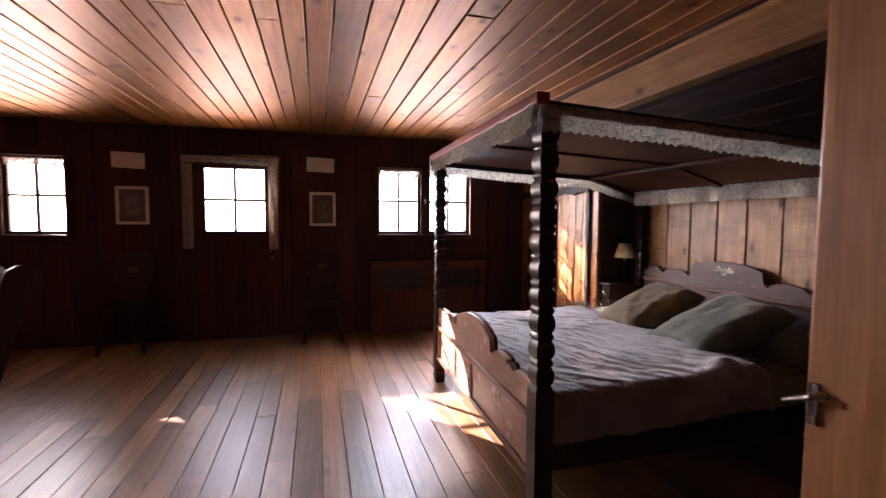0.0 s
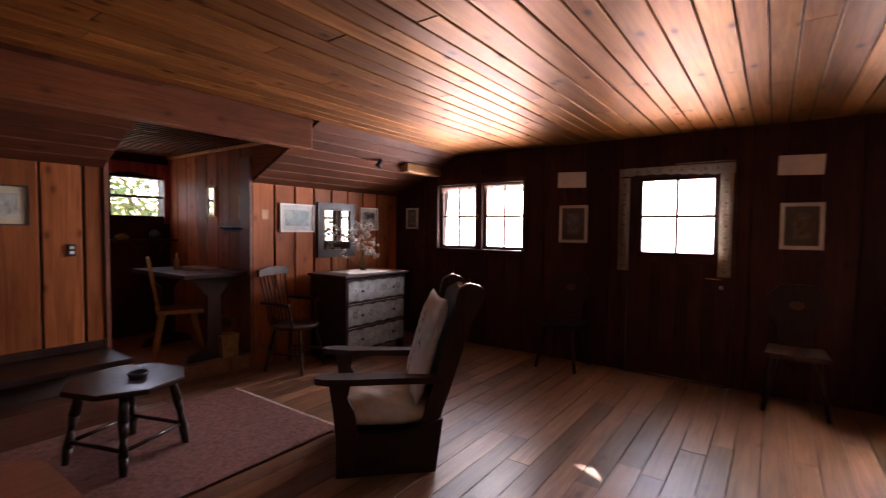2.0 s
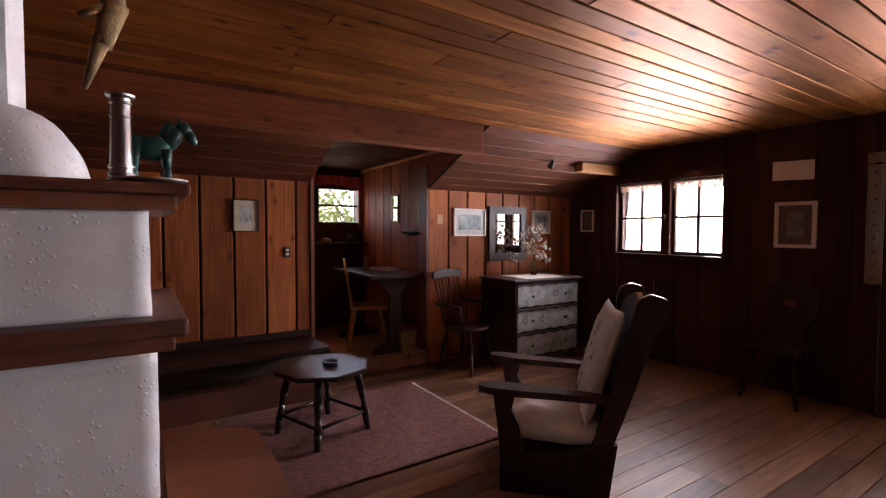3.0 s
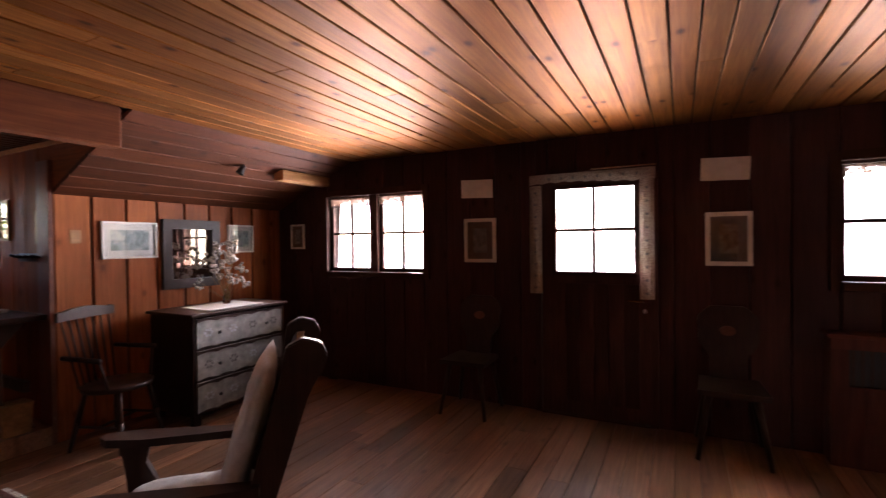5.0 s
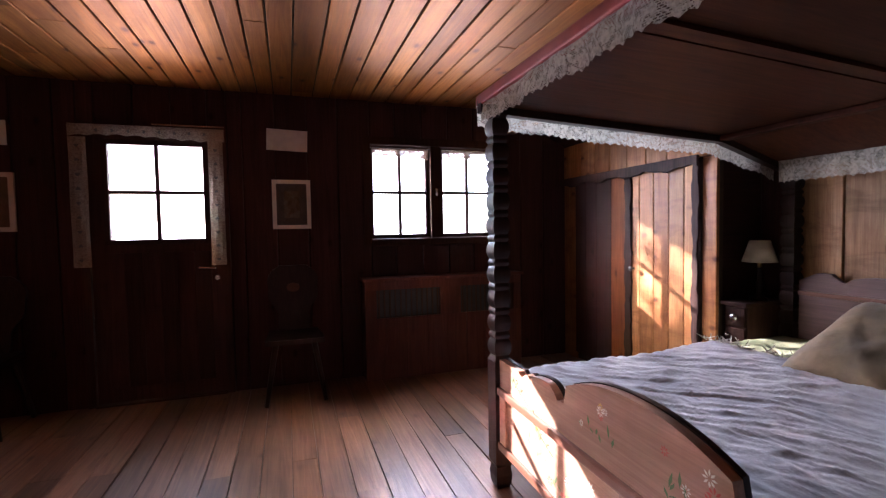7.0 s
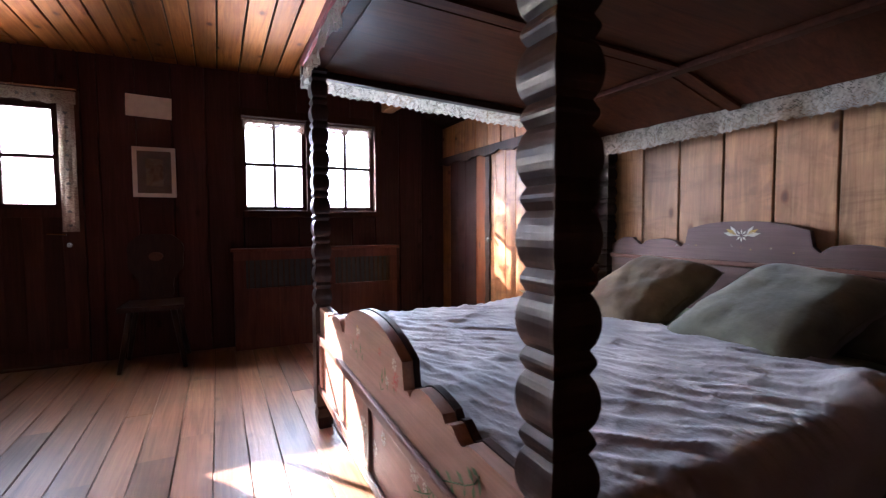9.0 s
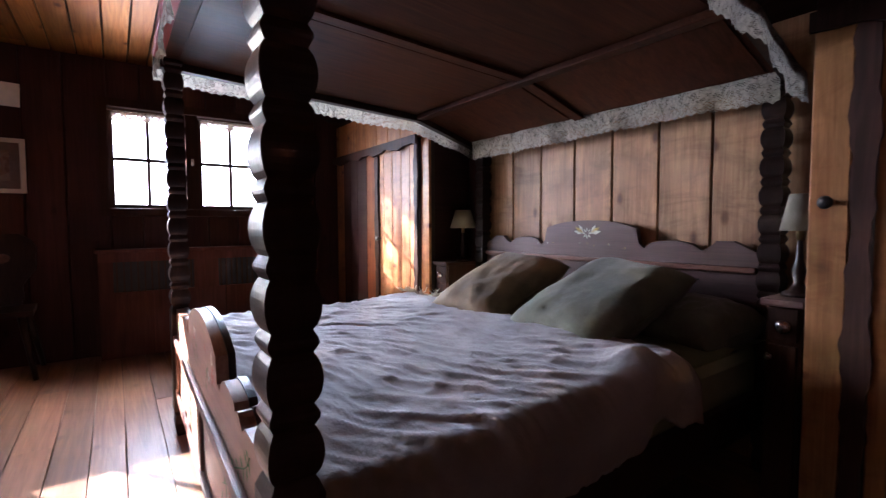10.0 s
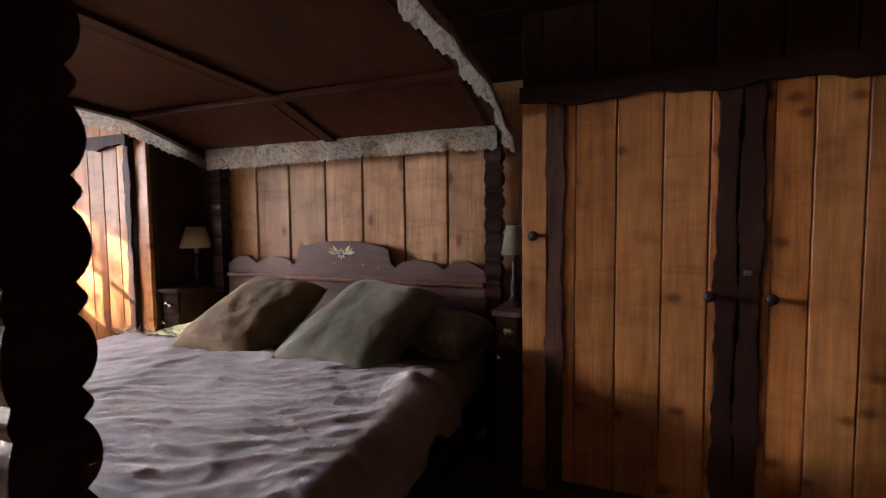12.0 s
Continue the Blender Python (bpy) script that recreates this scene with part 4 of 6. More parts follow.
def blanket_z(x, y):
    n1 = noise.noise((x * 2.2, y * 1.1, 0.3))
    wob = 0.12 * noise.noise((x * 1.3, y * 1.3, 7.0))
    across, along = 0.83 * x + 0.55 * y, 0.83 * y - 0.55 * x
    n2 = 1 - abs(noise.noise((across * 13.0 + wob * 22, along * 1.6 + 3.0, 2.0))) * 2.6
    n3 = 1 - abs(noise.noise((across * 27.0 + wob * 40, along * 7.0 + 1.0, 5.0))) * 2.4
    n4 = noise.noise((x * 14.0, y * 11.0, 8.0))
    fold = 0.065 * math.exp(-((x - 2.06 - 0.25 * (y - 1.74)) / 0.07) ** 2 - ((y - 1.76) / 0.09) ** 2)
    return 0.56 + 0.018 * n1 + 0.010 * max(0.0, n2) ** 1.7 + 0.007 * max(0.0, n3) ** 1.7 + 0.004 * n4 + fold + 0.025 * math.exp(-((x - 2.2) / 0.2) ** 2)


def blanket():
    bm = bmesh.new()
    xs = [1.045 + 1.25 * i / 150 for i in range(151)]
    ss = [-0.17 + (2 * HW + 0.36) * j / 170 for j in range(171)]
    rows = []
    for x in xs:
        row = []
        for s in ss:
            y = BYN + s
            lo, hi, r = BYN + 0.09, BYF - 0.09, 0.1
            top = blanket_z(x, min(max(y, lo), hi))
            d = max(lo - y, y - hi)
            if d > 0:
                a = min(d / r, math.pi / 2)
                fall = max(0.0, d - r * math.pi / 2)
                out = r * math.sin(a) + 0.02 * noise.noise((x * 5, d * 4, 9)) * min(1, d / 0.1)
                p = (x, lo - out if y < lo else hi + out, top - r * (1 - math.cos(a)) - fall)
            else:
                p = (x, y, top)
            row.append(bm.verts.new((p[0], p[1], p[2])))
        rows.append(row)
    for a, b in zip(rows, rows[1:]):
        for i in range(len(ss) - 1):
            bm.faces.new((a[i], a[i + 1], b[i + 1], b[i]))
    bmesh.ops.recalc_face_normals(bm, faces=bm.faces[:])
    bmesh.ops.solidify(bm, geom=bm.faces[:], thickness=0.012)
    return bm


bl = tagged(part("bed_blanket", blanket(), LINEN, smooth=True), "rumpled grey-mauve wool blanket spread on the bed", "blanket")


def fringe(y0, y1, seed):
    rnd = random.Random(seed)
    bm = bmesh.new()
    for k in range(60):
        y = rnd.uniform(y0, y1)
        x = 2.27 + rnd.uniform(-0.03, 0.02)
        z = blanket_z(x, y) + 0.012
        add_bar(bm, (x, y, z), (x + rnd.uniform(-0.06, 0.03), y + rnd.uniform(-0.04, 0.04), z + rnd.uniform(0.0, 0.035)), 0.003, 0.0015, 4)
    return bm


tagged(part("fringe", fringe(2.95, 3.5, 5), FRINGE, bl, "cream fringe along the blanket's end"), kind="stuff")


def sheet_patch():
    bm = bmesh.new()
    rows = [[bm.verts.new((2.2 + 0.7 * i / 24, BYN + 0.02 + (2 * HW - 0.04) * j / 40, 0.55 + 0.012 * noise.noise((i * 0.4, j * 0.3, 1)))) for j in range(41)] for i in range(25)]
    for a, b in zip(rows, rows[1:]):
        for j in range(40):
            bm.faces.new((a[j], a[j + 1], b[j + 1], b[j]))
    bmesh.ops.solidify(bm, geom=bm.faces[:], thickness=0.02)
    return bm


tagged(part("bed_sheet", sheet_patch(), SHEET, smooth=True), "pale green sheet under the pillows on the bed", "sheet")


def pillow(w, h, t, seed):
    """A plump cushion with pulled corners and creases, lying in its own plane."""
    bm = bmesh.new()
    n = 28
    faces = []
    for sgn in (1, -1):
        rows = []
        for i in range(n + 1):
            row = []
            for j in range(n + 1):
                u, v = 2 * i / n - 1, 2 * j / n - 1
                pinch = 1 - 0.07 * (1 - abs(u * v)) * max(abs(u), abs(v)) ** 4
                puff = ((1 - u ** 4) * (1 - v ** 4)) ** 0.55
                crease = 0.012 * noise.noise((u * 3 + seed, v * 3, sgn)) + 0.006 * noise.noise((u * 9, v * 9 + seed, sgn))
                row.append(bm.verts.new((u * w / 2 * pinch, v * h / 2 * pinch, sgn * (t / 2 * puff) + crease * puff)))
            rows.append(row)
        for a, b in zip(rows, rows[1:]):
            for j in range(n):
                bm.faces.new((a[j], a[j + 1], b[j + 1], b[j]) if sgn > 0 else (a[j], b[j], b[j + 1], a[j + 1]))
    bmesh.ops.remove_doubles(bm, verts=bm.verts[:], dist=0.002)
    return bm


def put_pillow(cx, cy, cz, lean, yaw, w, h, seed, label, cloth=VELVET):
    p = thing("pillow", pose(cx, cy, cz, 0, 0, 0) @ Matrix.Rotation(radians(yaw), 4, "Z") @ Matrix.Rotation(radians(-lean), 4, "Y") @ Matrix.Rotation(radians(-11), 4, "Z"), label, "pillow", "pillows on the bed")
    c = part("cover", pillow(h, w, 0.2, seed), cloth, p, smooth=True)
    bm = bmesh.new()
    for s in (-1, 1):
        add_bar(bm, (-h / 2 * 0.93, s * w / 2 * 0.93, 0), (h / 2 * 0.93, s * w / 2 * 0.93, 0), 0.006, seg=6)
    for s in (-1, 1):
        add_bar(bm, (s * h / 2 * 0.93, -w / 2 * 0.93, 0), (s * h / 2 * 0.93, w / 2 * 0.93, 0), 0.006, seg=6)
    part("piping", bm, cloth, c)
    return p


put_pillow(2.47, 2.2, 0.672, 23, 7, 0.5, 0.66, 1, "olive green velvet pillow with a faded corner, leaning on the headboard")
put_pillow(2.45, 2.8, 0.672, 23, 14, 0.45, 0.66, 7, "olive brown velvet pillow leaning on the headboard", BROWNV)
put_pillow(2.7, 1.9, 0.6, 10, 0, 0.34, 0.36, 12, "olive green velvet pillow behind the others, in shade")


# ---- nightstands and lamps ----
def nightstand(x, y, w, label, top):
    n = thing("nightstand", pose(x, y, 0), label, "nightstand", "nightstands by the bed")
    part("top", box((-0.17, -w / 2, 0.72), (0.17, w / 2, 0.745), 0.006), top, n)
    part("body", boxes(((-0.14, -w / 2 + 0.012, 0.02), (0.16, w / 2 - 0.012, 0.719))), CASING, n)
    part("drawer_front", box((-0.152, -w / 2 + 0.022, 0.6), (-0.141, w / 2 - 0.022, 0.712), 0.003), CASING, n)
    part("door", box((-0.152, -w / 2 + 0.022, 0.06), (-0.141, w / 2 - 0.022, 0.585), 0.003), CASING, n)
    for dy, z, k in ((-0.01, 0.655, 1.5), (0.03, 0.545, 0.9)):
        knob = moved(lathe([(0, 0.006), (0.012, 0.006), (0.018, 0.014), (0.026, 0.017), (0.034, 0.013), (0.038, 0.005)], 16), Matrix.Diagonal((k, k, 1, 1)))
        part("knob", moved(knob, frame_of((-0.152, dy, z), (0, 1, 0), (0, 0, 1), (-1, 0, 0))), STEEL, n, "shiny round metal knob", smooth=True)


def table_lamp(x, y, z, r0, label):
    l = thing("table_lamp", pose(x, y, z), label, "lamp", "bedside lamps")
    part("base", lathe([(0, 0.05), (0.012, 0.05), (0.02, 0.03), (0.05, 0.014), (0.09, 0.022), (0.13, 0.012), (0.2, 0.008), (0.24, 0.008)], 18), DARK, l, "dark turned base", smooth=True)
    part("socket", lathe([(0.2, 0.012), (0.235, 0.014), (0.26, 0.012)], 14), BRASS, l, smooth=True)
    sh = bmesh.new()
    bmesh.ops.create_cone(sh, cap_ends=False, segments=28, radius1=r0, radius2=r0 * 0.58, depth=0.13, matrix=Matrix.Translation((0, 0, 0.3)))
    bmesh.ops.solidify(sh, geom=sh.faces[:], thickness=0.002)
    part("shade", sh, CREAM, l, "cream cone lampshade", smooth=True)


# Far stand's top is dark where the near one is mauve: shade as colour.
nightstand(2.825, 3.645, 0.17, "dark bedside stand in the alcove beside the bed, top darkened for shade", CASING)
nightstand(2.825, 1.605, 0.13, "dark bedside stand with a mauve top beside the closet", BEDMAUVE)
table_lamp(2.86, 3.635, 0.745, 0.095, "small bedside lamp with a wide cream shade, unlit")
table_lamp(2.80, 1.602, 0.745, 0.062, "small bedside lamp with a narrow cream shade, unlit")

# ---- gable wall: radiator casing, pictures, cards, carved chairs ----
RADPANEL = wood("radiator_stain", (0.085, 0.026, 0.018), (0.15, 0.05, 0.034), axis=2, rough=0.6, knots=0.3, spec=0.25)
rad = thing("radiator_casing", pose(1.39, YN - 0.002, 0), "dark boarded radiator casing with two slatted grilles under the window", "radiator")
part("front_panel", box((-0.69, -0.16, 0.0), (0.69, -0.14, 0.5)), RADPANEL, rad)
part("front_rail", box((-0.69, -0.16, 0.73), (0.69, -0.14, 0.8)), RADPANEL, rad)
for a, b in ((-0.69, -0.6), (0.62, 0.69), (-0.06, 0.12)):
    part("front_stile", box((a, -0.16, 0.5), (b, -0.14, 0.73)), RADPANEL, rad)
for a, b in ((-0.69, -0.67), (0.67, 0.69)):
    part("end_panel", box((a, -0.14, 0.0), (b, 0.0, 0.8)), RADPANEL, rad)
part("top_board", box((-0.71, -0.18, 0.8), (0.71, 0.0, 0.825), 0.005), RADPANEL, rad)
for a, b in ((-0.6, -0.06), (0.12, 0.62)):
    for k in range(12):
        u = a + (b - a) * (k + 0.5) / 12
        part("grille_slat", box((u - 0.006, -0.152, 0.5), (u + 0.006, -0.144, 0.73)), BACK, rad)
    part("grille_back", box((a, -0.12, 0.5), (b, -0.115, 0.73)), BLACK, rad)
for k in range(1, 8):
    u = -0.69 + 1.38 * k / 8
    part("board_strip", box((u - 0.004, -0.166, 0.02), (u + 0.004, -0.1605, 0.49)), RADPANEL, rad)


def picture(name, m, w, h, art, label, frame_mat=WHITE, rim=0.018, mat_w=0.05, mount=WHITE, group=""):
    """A framed print; local x along the wall, y up, z into the room."""
    p = thing(name, m, label, "picture", group)
    part("frame", boxes(((-w / 2, -h / 2, 0), (-w / 2 + rim, h / 2, 0.02)), ((w / 2 - rim, -h / 2, 0), (w / 2, h / 2, 0.02)), ((-w / 2 + rim, -h / 2, 0), (w / 2 - rim, -h / 2 + rim, 0.02)), ((-w / 2 + rim, h / 2 - rim, 0), (w / 2 - rim, h / 2, 0.02))), frame_mat, p)
    part("mount", box((-w / 2 + rim, -h / 2 + rim, 0.002), (w / 2 - rim, h / 2 - rim, 0.008)), mount, p)
    part("print", box((-w / 2 + rim + mat_w, -h / 2 + rim + mat_w, 0.008), (w / 2 - rim - mat_w, h / 2 - rim - mat_w, 0.011)), art, p)
    part("glass", box((-w / 2 + rim, -h / 2 + rim, 0.0135), (w / 2 - rim, h / 2 - rim, 0.0155)), GLASS, p).visible_shadow = False
    return p


def on_north(x, z):
    return frame_of((x, YN - 0.001, z), (1, 0, 0), (0, 0, 1), (0, -1, 0))


def on_west(y, z, x=XW):
    return frame_of((x + 0.001, y, z), (0, 1, 0), (0, 0, 1), (1, 0, 0))


BROWN_MOUNT = plain("brown_mount", (0.34, 0.25, 0.19), 0.7, amount=0.2)
picture("framed_print", on_north(0.17, 1.425), 0.285, 0.38, PRINT_C, "pale framed print of a brown scene on the gable wall", WHITE, 0.03, 0.055, BROWN_MOUNT)
picture("framed_print", on_north(-1.72, 1.44), 0.3, 0.39, PRINT_B, "pale framed grey print on the gable wall", WHITE, 0.03, 0.055, BROWN_MOUNT)
picture("framed_print", on_north(-3.895, 1.51), 0.19, 0.27, PRINT_B, "small pale framed print in the gable corner", WHITE, 0.02, 0.035, BROWN_MOUNT)
for x, z in ((0.15, 1.92), (-1.745, 1.9)):
    c = thing("wall_card", on_north(x, z) @ pose(0, 0, 0, 6, 0, -2), "blank pale paper card fixed above a framed print", "card")
    part("paper", box((-0.15, -0.08, 0.012), (0.15, 0.08, 0.016)), WHITE, c)
    part("batten", box((-0.14, 0.05, 0.0), (0.14, 0.07, 0.0118)), DARK, c)


def peasant_chair(name, m, wood_mat, label, group=""):
    """Alpine chair: plank seat, four splayed legs, pierced board back. It faces local -y."""
    c = thing(name, m, label, "chair", group)
    part("seat", prism([(-0.2, -0.2), (0.2, -0.2), (0.18, 0.18), (-0.18, 0.18)], 0.035, lambda u, v, w: (u, v, 0.42 + w)), wood_mat, c)
    for sx in (-1, 1):
        for sy in (-1, 1):
            part("leg", add_bar(bmesh.new(), (sx * 0.2, sy * 0.2, 0.0), (sx * 0.13, sy * 0.13, 0.425), 0.016, 0.022), wood_mat, c, smooth=True)
    n = 26
    right = []
    for i in range(n + 1):
        t = i / n
        right.append((0.1 + 0.1 * math.sin(min(1, t * 1.25) * math.pi * 0.5) ** 2 + 0.012 * math.sin(t * 16) - 0.16 * max(0, t - 0.72) ** 1.5 * 4, 0.45 + 0.5 * t))
    hole = [(0.05 * math.cos(2 * math.pi * k / 10), 0.78 + 0.035 * math.sin(2 * math.pi * k / 10)) for k in range(10)]
    left = [(-u, v) for u, v in right[::-1]]
    bk = prism(right + left, 0.024, lambda u, v, w: (u, 0.15 + w + 0.16 * (v - 0.45), v))
    b = part("backrest", bk, wood_mat, c)
    part("carving", prism(hole, 0.006, lambda u, v, w: (u, 0.144 - w + 0.16 * (v - 0.45), v)), MOULD, b)
    return c


peasant_chair("carved_chair", pose(0.16, YN - 0.24, 0.0), DARK, "dark carved alpine chair against the gable wall", "chairs beside the gable door")
peasant_chair("carved_chair", pose(-1.72, YN - 0.24, 0.0), DARK, "dark carved alpine chair against the gable wall", "chairs beside the gable door")

# ---- west side: dresser, mirror, prints, windsor chair ----
SPRAY = [plain("faded_spray_pale", (0.3, 0.31, 0.33), 0.7), plain("faded_spray_dark", (0.09, 0.08, 0.08), 0.7)]
DRIED = plain("dried_petal", (0.46, 0.4, 0.34), 0.9)
dr = thing("chest_of_drawers", pose(-3.5, 4.325, 0), "dark three-drawer chest with grey painted drawer fronts", "dresser")
part("top", box((-0.56, -0.49, 0.865), (0.03, 0.49, 0.89), 0.008), DARK, dr)
part("body", boxes(((-0.54, -0.46, 0.08), (0.0, -0.44, 0.865)), ((-0.54, 0.44, 0.08), (0.0, 0.46, 0.865)), ((-0.54, -0.44, 0.08), (-0.52, 0.44, 0.865)), ((-0.52, -0.44, 0.08), (-0.012, 0.44, 0.86))), DARK, dr)
for s in (-1, 1):
    for x in (-0.5, -0.04):
        part("foot", box((x - 0.03, s * 0.42 - 0.03, 0.0), (x + 0.03, s * 0.42 + 0.03, 0.08), 0.008), DARK, dr)
for k, (a, b) in enumerate(((0.61, 0.845), (0.36, 0.59), (0.105, 0.34))):
    pts = [(-0.43, b)] + [(-0.43, a)] + [(-0.43 + 0.86 * i / 40, a + 0.012 * abs(math.sin(i / 40 * math.pi * 5))) for i in range(41)] + [(0.43, b)]
    d = part("drawer", prism(pts, 0.018, lambda u, v, w: (-0.012 + w, u, v)), PAINTED, dr, "grey painted drawer front with floral sprays")
    part("drawer_rim", prism([(-0.43 + 0.86 * i / 40, b - 0.03 + 0.014 * abs(math.sin(i / 40 * math.pi * 5))) for i in range(41)] + [(0.43, b), (-0.43, b)], 0.006, lambda u, v, w: (0.0065 + w, u, v)), DARK, d)
    for v in (-0.24, 0.24):
        part("pull", moved(lathe([(0, 0.006), (0.014, 0.006), (0.02, 0.015), (0.028, 0.01)], 12), frame_of((0.006, v, (a + b) / 2 - 0.01), (0, 1, 0), (0, 0, 1), (1, 0, 0))), BLACK, d, smooth=True)
    for v in (-0.33, -0.1, 0.1, 0.33):
        bm = bmesh.new()
        for q in range(6):
            an = 2 * math.pi * q / 6
            bmesh.ops.create_circle(bm, cap_ends=True, segments=6, radius=0.012, matrix=Matrix.Translation((0.0075, v + 0.03 * math.cos(an), (a + b) / 2 + 0.025 * math.sin(an))) @ Matrix.Rotation(radians(90), 4, "Y"))
        part("painted_spray", bm, SPRAY[(k + int(v > 0)) % 2], d)

runner = tagged(part("table_runner", box((-3.95, 4.05, 0.8905), (-3.55, 4.6, 0.894)), WHITE), "pale cloth runner on the chest of drawers", "cloth")
vase = thing("flower_vase", pose(-3.82, 4.42, 0.895), "small glass vase of dried pale flowers on the chest", "vase")
part("vessel", lathe([(0, 0.03), (0.02, 0.036), (0.07, 0.03), (0.11, 0.018), (0.13, 0.022)], 16), GLASS, vase, smooth=True)
rv = random.Random(3)
stems, heads = bmesh.new(), bmesh.new()
for k in range(34):
    a, r, h = rv.uniform(0, 6.28), rv.uniform(0.04, 0.26), rv.uniform(0.22, 0.6)
    tip = Vector((r * math.cos(a) * 0.8, r * math.sin(a), h - 0.3 * r))
    add_bar(stems, (0, 0, 0.03), tip, 0.0018, 0.001, 4)
    for q in range(6):
        bmesh.ops.create_icosphere(heads, subdivisions=1, radius=rv.uniform(0.008, 0.021), matrix=Matrix.Translation(tip + Vector((rv.gauss(0, 0.02), rv.gauss(0, 0.02), rv.gauss(0, 0.015)))))
tagged(part("stems", stems, TAN, vase), kind="stuff")
tagged(part("dried_flower_spray", heads, DRIED, vase, "dried cream flower heads"), kind="stuff")

mir = thing("wall_mirror", on_west(4.32, 1.35), "wall mirror in a heavy dark frame above the chest", "mirror")
w, h, rim = 0.56, 0.62, 0.085
part("frame", boxes(((-w / 2, -h / 2, 0), (-w / 2 + rim, h / 2, 0.035)), ((w / 2 - rim, -h / 2, 0), (w / 2, h / 2, 0.035)), ((-w / 2 + rim, -h / 2, 0), (w / 2 - rim, -h / 2 + rim, 0.035)), ((-w / 2 + rim, h / 2 - rim, 0), (w / 2 - rim, h / 2, 0.035))), DARK, mir)
part("mirror_glass", box((-w / 2 + rim, -h / 2 + rim, 0.008), (w / 2 - rim, h / 2 - rim, 0.014)), MIRROR, mir)
picture("framed_print", on_west(3.785, 1.475), 0.43, 0.3, PRINT, "white-framed landscape print above the windsor chair", WHITE, 0.016, 0.05)
picture("framed_print", on_west(4.86, 1.49), 0.3, 0.28, PRINT, "white-framed landscape print beside the mirror", WHITE, 0.016, 0.04)
picture("framed_print", on_west(1.49, 1.5), 0.2, 0.27, PRINT_B, "small cream print in a thin black frame", BLACK, 0.01, 0.045, plain("cream_mount", (0.62, 0.5, 0.34), 0.8, amount=0.1))
sw = thing("light_switch", on_west(1.823, 1.19), "dark double light switch with pale rockers on the boards", "switch")
part("plate", box((-0.025, -0.045, 0), (0.025, 0.045, 0.01), 0.003), BLACK, sw)
for z in (-0.018, 0.018):
    part("rocker", box((-0.012, z - 0.01, 0.0101), (0.012, z + 0.01, 0.015), 0.002), WHITE, sw)
tm = thing("wall_tag", on_west(3.4, 1.5), "small faded mark plate on the boards", "tag")
part("plate", box((-0.035, -0.05, 0), (0.035, 0.05, 0.004)), PALE, tm)


def windsor_chair(m, label):
    """Spindle-back armchair that faces local +x."""
    c = thing("windsor_chair", m, label, "chair")
    part("seat", moved(lathe([(0.405, 0.18), (0.41, 0.21), (0.435, 0.22), (0.445, 0.205)], 22), Matrix.Diagonal((1.0, 1.05, 1, 1))), DARK, c, smooth=True)
    for sx, sy in ((1, 1), (1, -1), (-1, 1), (-1, -1)):
        part("leg", add_bar(add_bar(bmesh.new(), (sx * 0.2, sy * 0.2, 0), (sx * 0.165, sy * 0.165, 0.2), 0.012, 0.02), (sx * 0.165, sy * 0.165, 0.2), (sx * 0.13, sy * 0.13, 0.415), 0.02, 0.014), DARK, c, smooth=True)
    for s in (-1, 1):
        part("stretcher", add_bar(bmesh.new(), (-0.17, s * 0.17, 0.17), (0.17, s * 0.17, 0.17), 0.01), DARK, c, smooth=True)
    part("stretcher", add_bar(bmesh.new(), (0.0, -0.17, 0.17), (0.0, 0.17, 0.17), 0.01), DARK, c, smooth=True)
    for k in range(7):
        v = -0.18 + 0.06 * k
        part("spindle", add_bar(bmesh.new(), (-0.17 + 0.3 * v * v, v * 0.85, 0.43), (-0.27 + 0.5 * v * v, v * 1.1, 0.93), 0.007), DARK, c, smooth=True)
    pts = [(-0.235 + 0.47 * i / 20) for i in range(21)]
    bm = bmesh.new()
    rows = []
    for v in pts:
        x = -0.27 + 0.5 * v * v
        top = 0.99 - 1.0 * v * v * 0.6 + (0.012 if abs(v) > 0.19 else 0)
        rows.append([bm.verts.new((x + dx, v, z)) for dx, z in ((-0.012, 0.905), (0.012, 0.905), (0.012, top), (-0.012, top))])
    for a, b in zip(rows, rows[1:]):
        for i in range(4):
            bm.faces.new((a[i], a[(i + 1) % 4], b[(i + 1) % 4], b[i]))
    bm.faces.new(rows[0][::-1])
    bm.faces.new(rows[-1])
    part("crest_rail", bm, DARK, c)
    for s in (-1, 1):
        part("arm", add_bar(add_bar(bmesh.new(), (-0.22, s * 0.22, 0.66), (0.1, s * 0.25, 0.65), 0.016, 0.02), (0.08, s * 0.24, 0.65), (0.1, s * 0.19, 0.43), 0.011), DARK, c, smooth=True)
    return c


windsor_chair(pose(-3.78, 3.47, 0, 0, 0, 20), "dark spindle-back wooden armchair beside the chest of drawers")


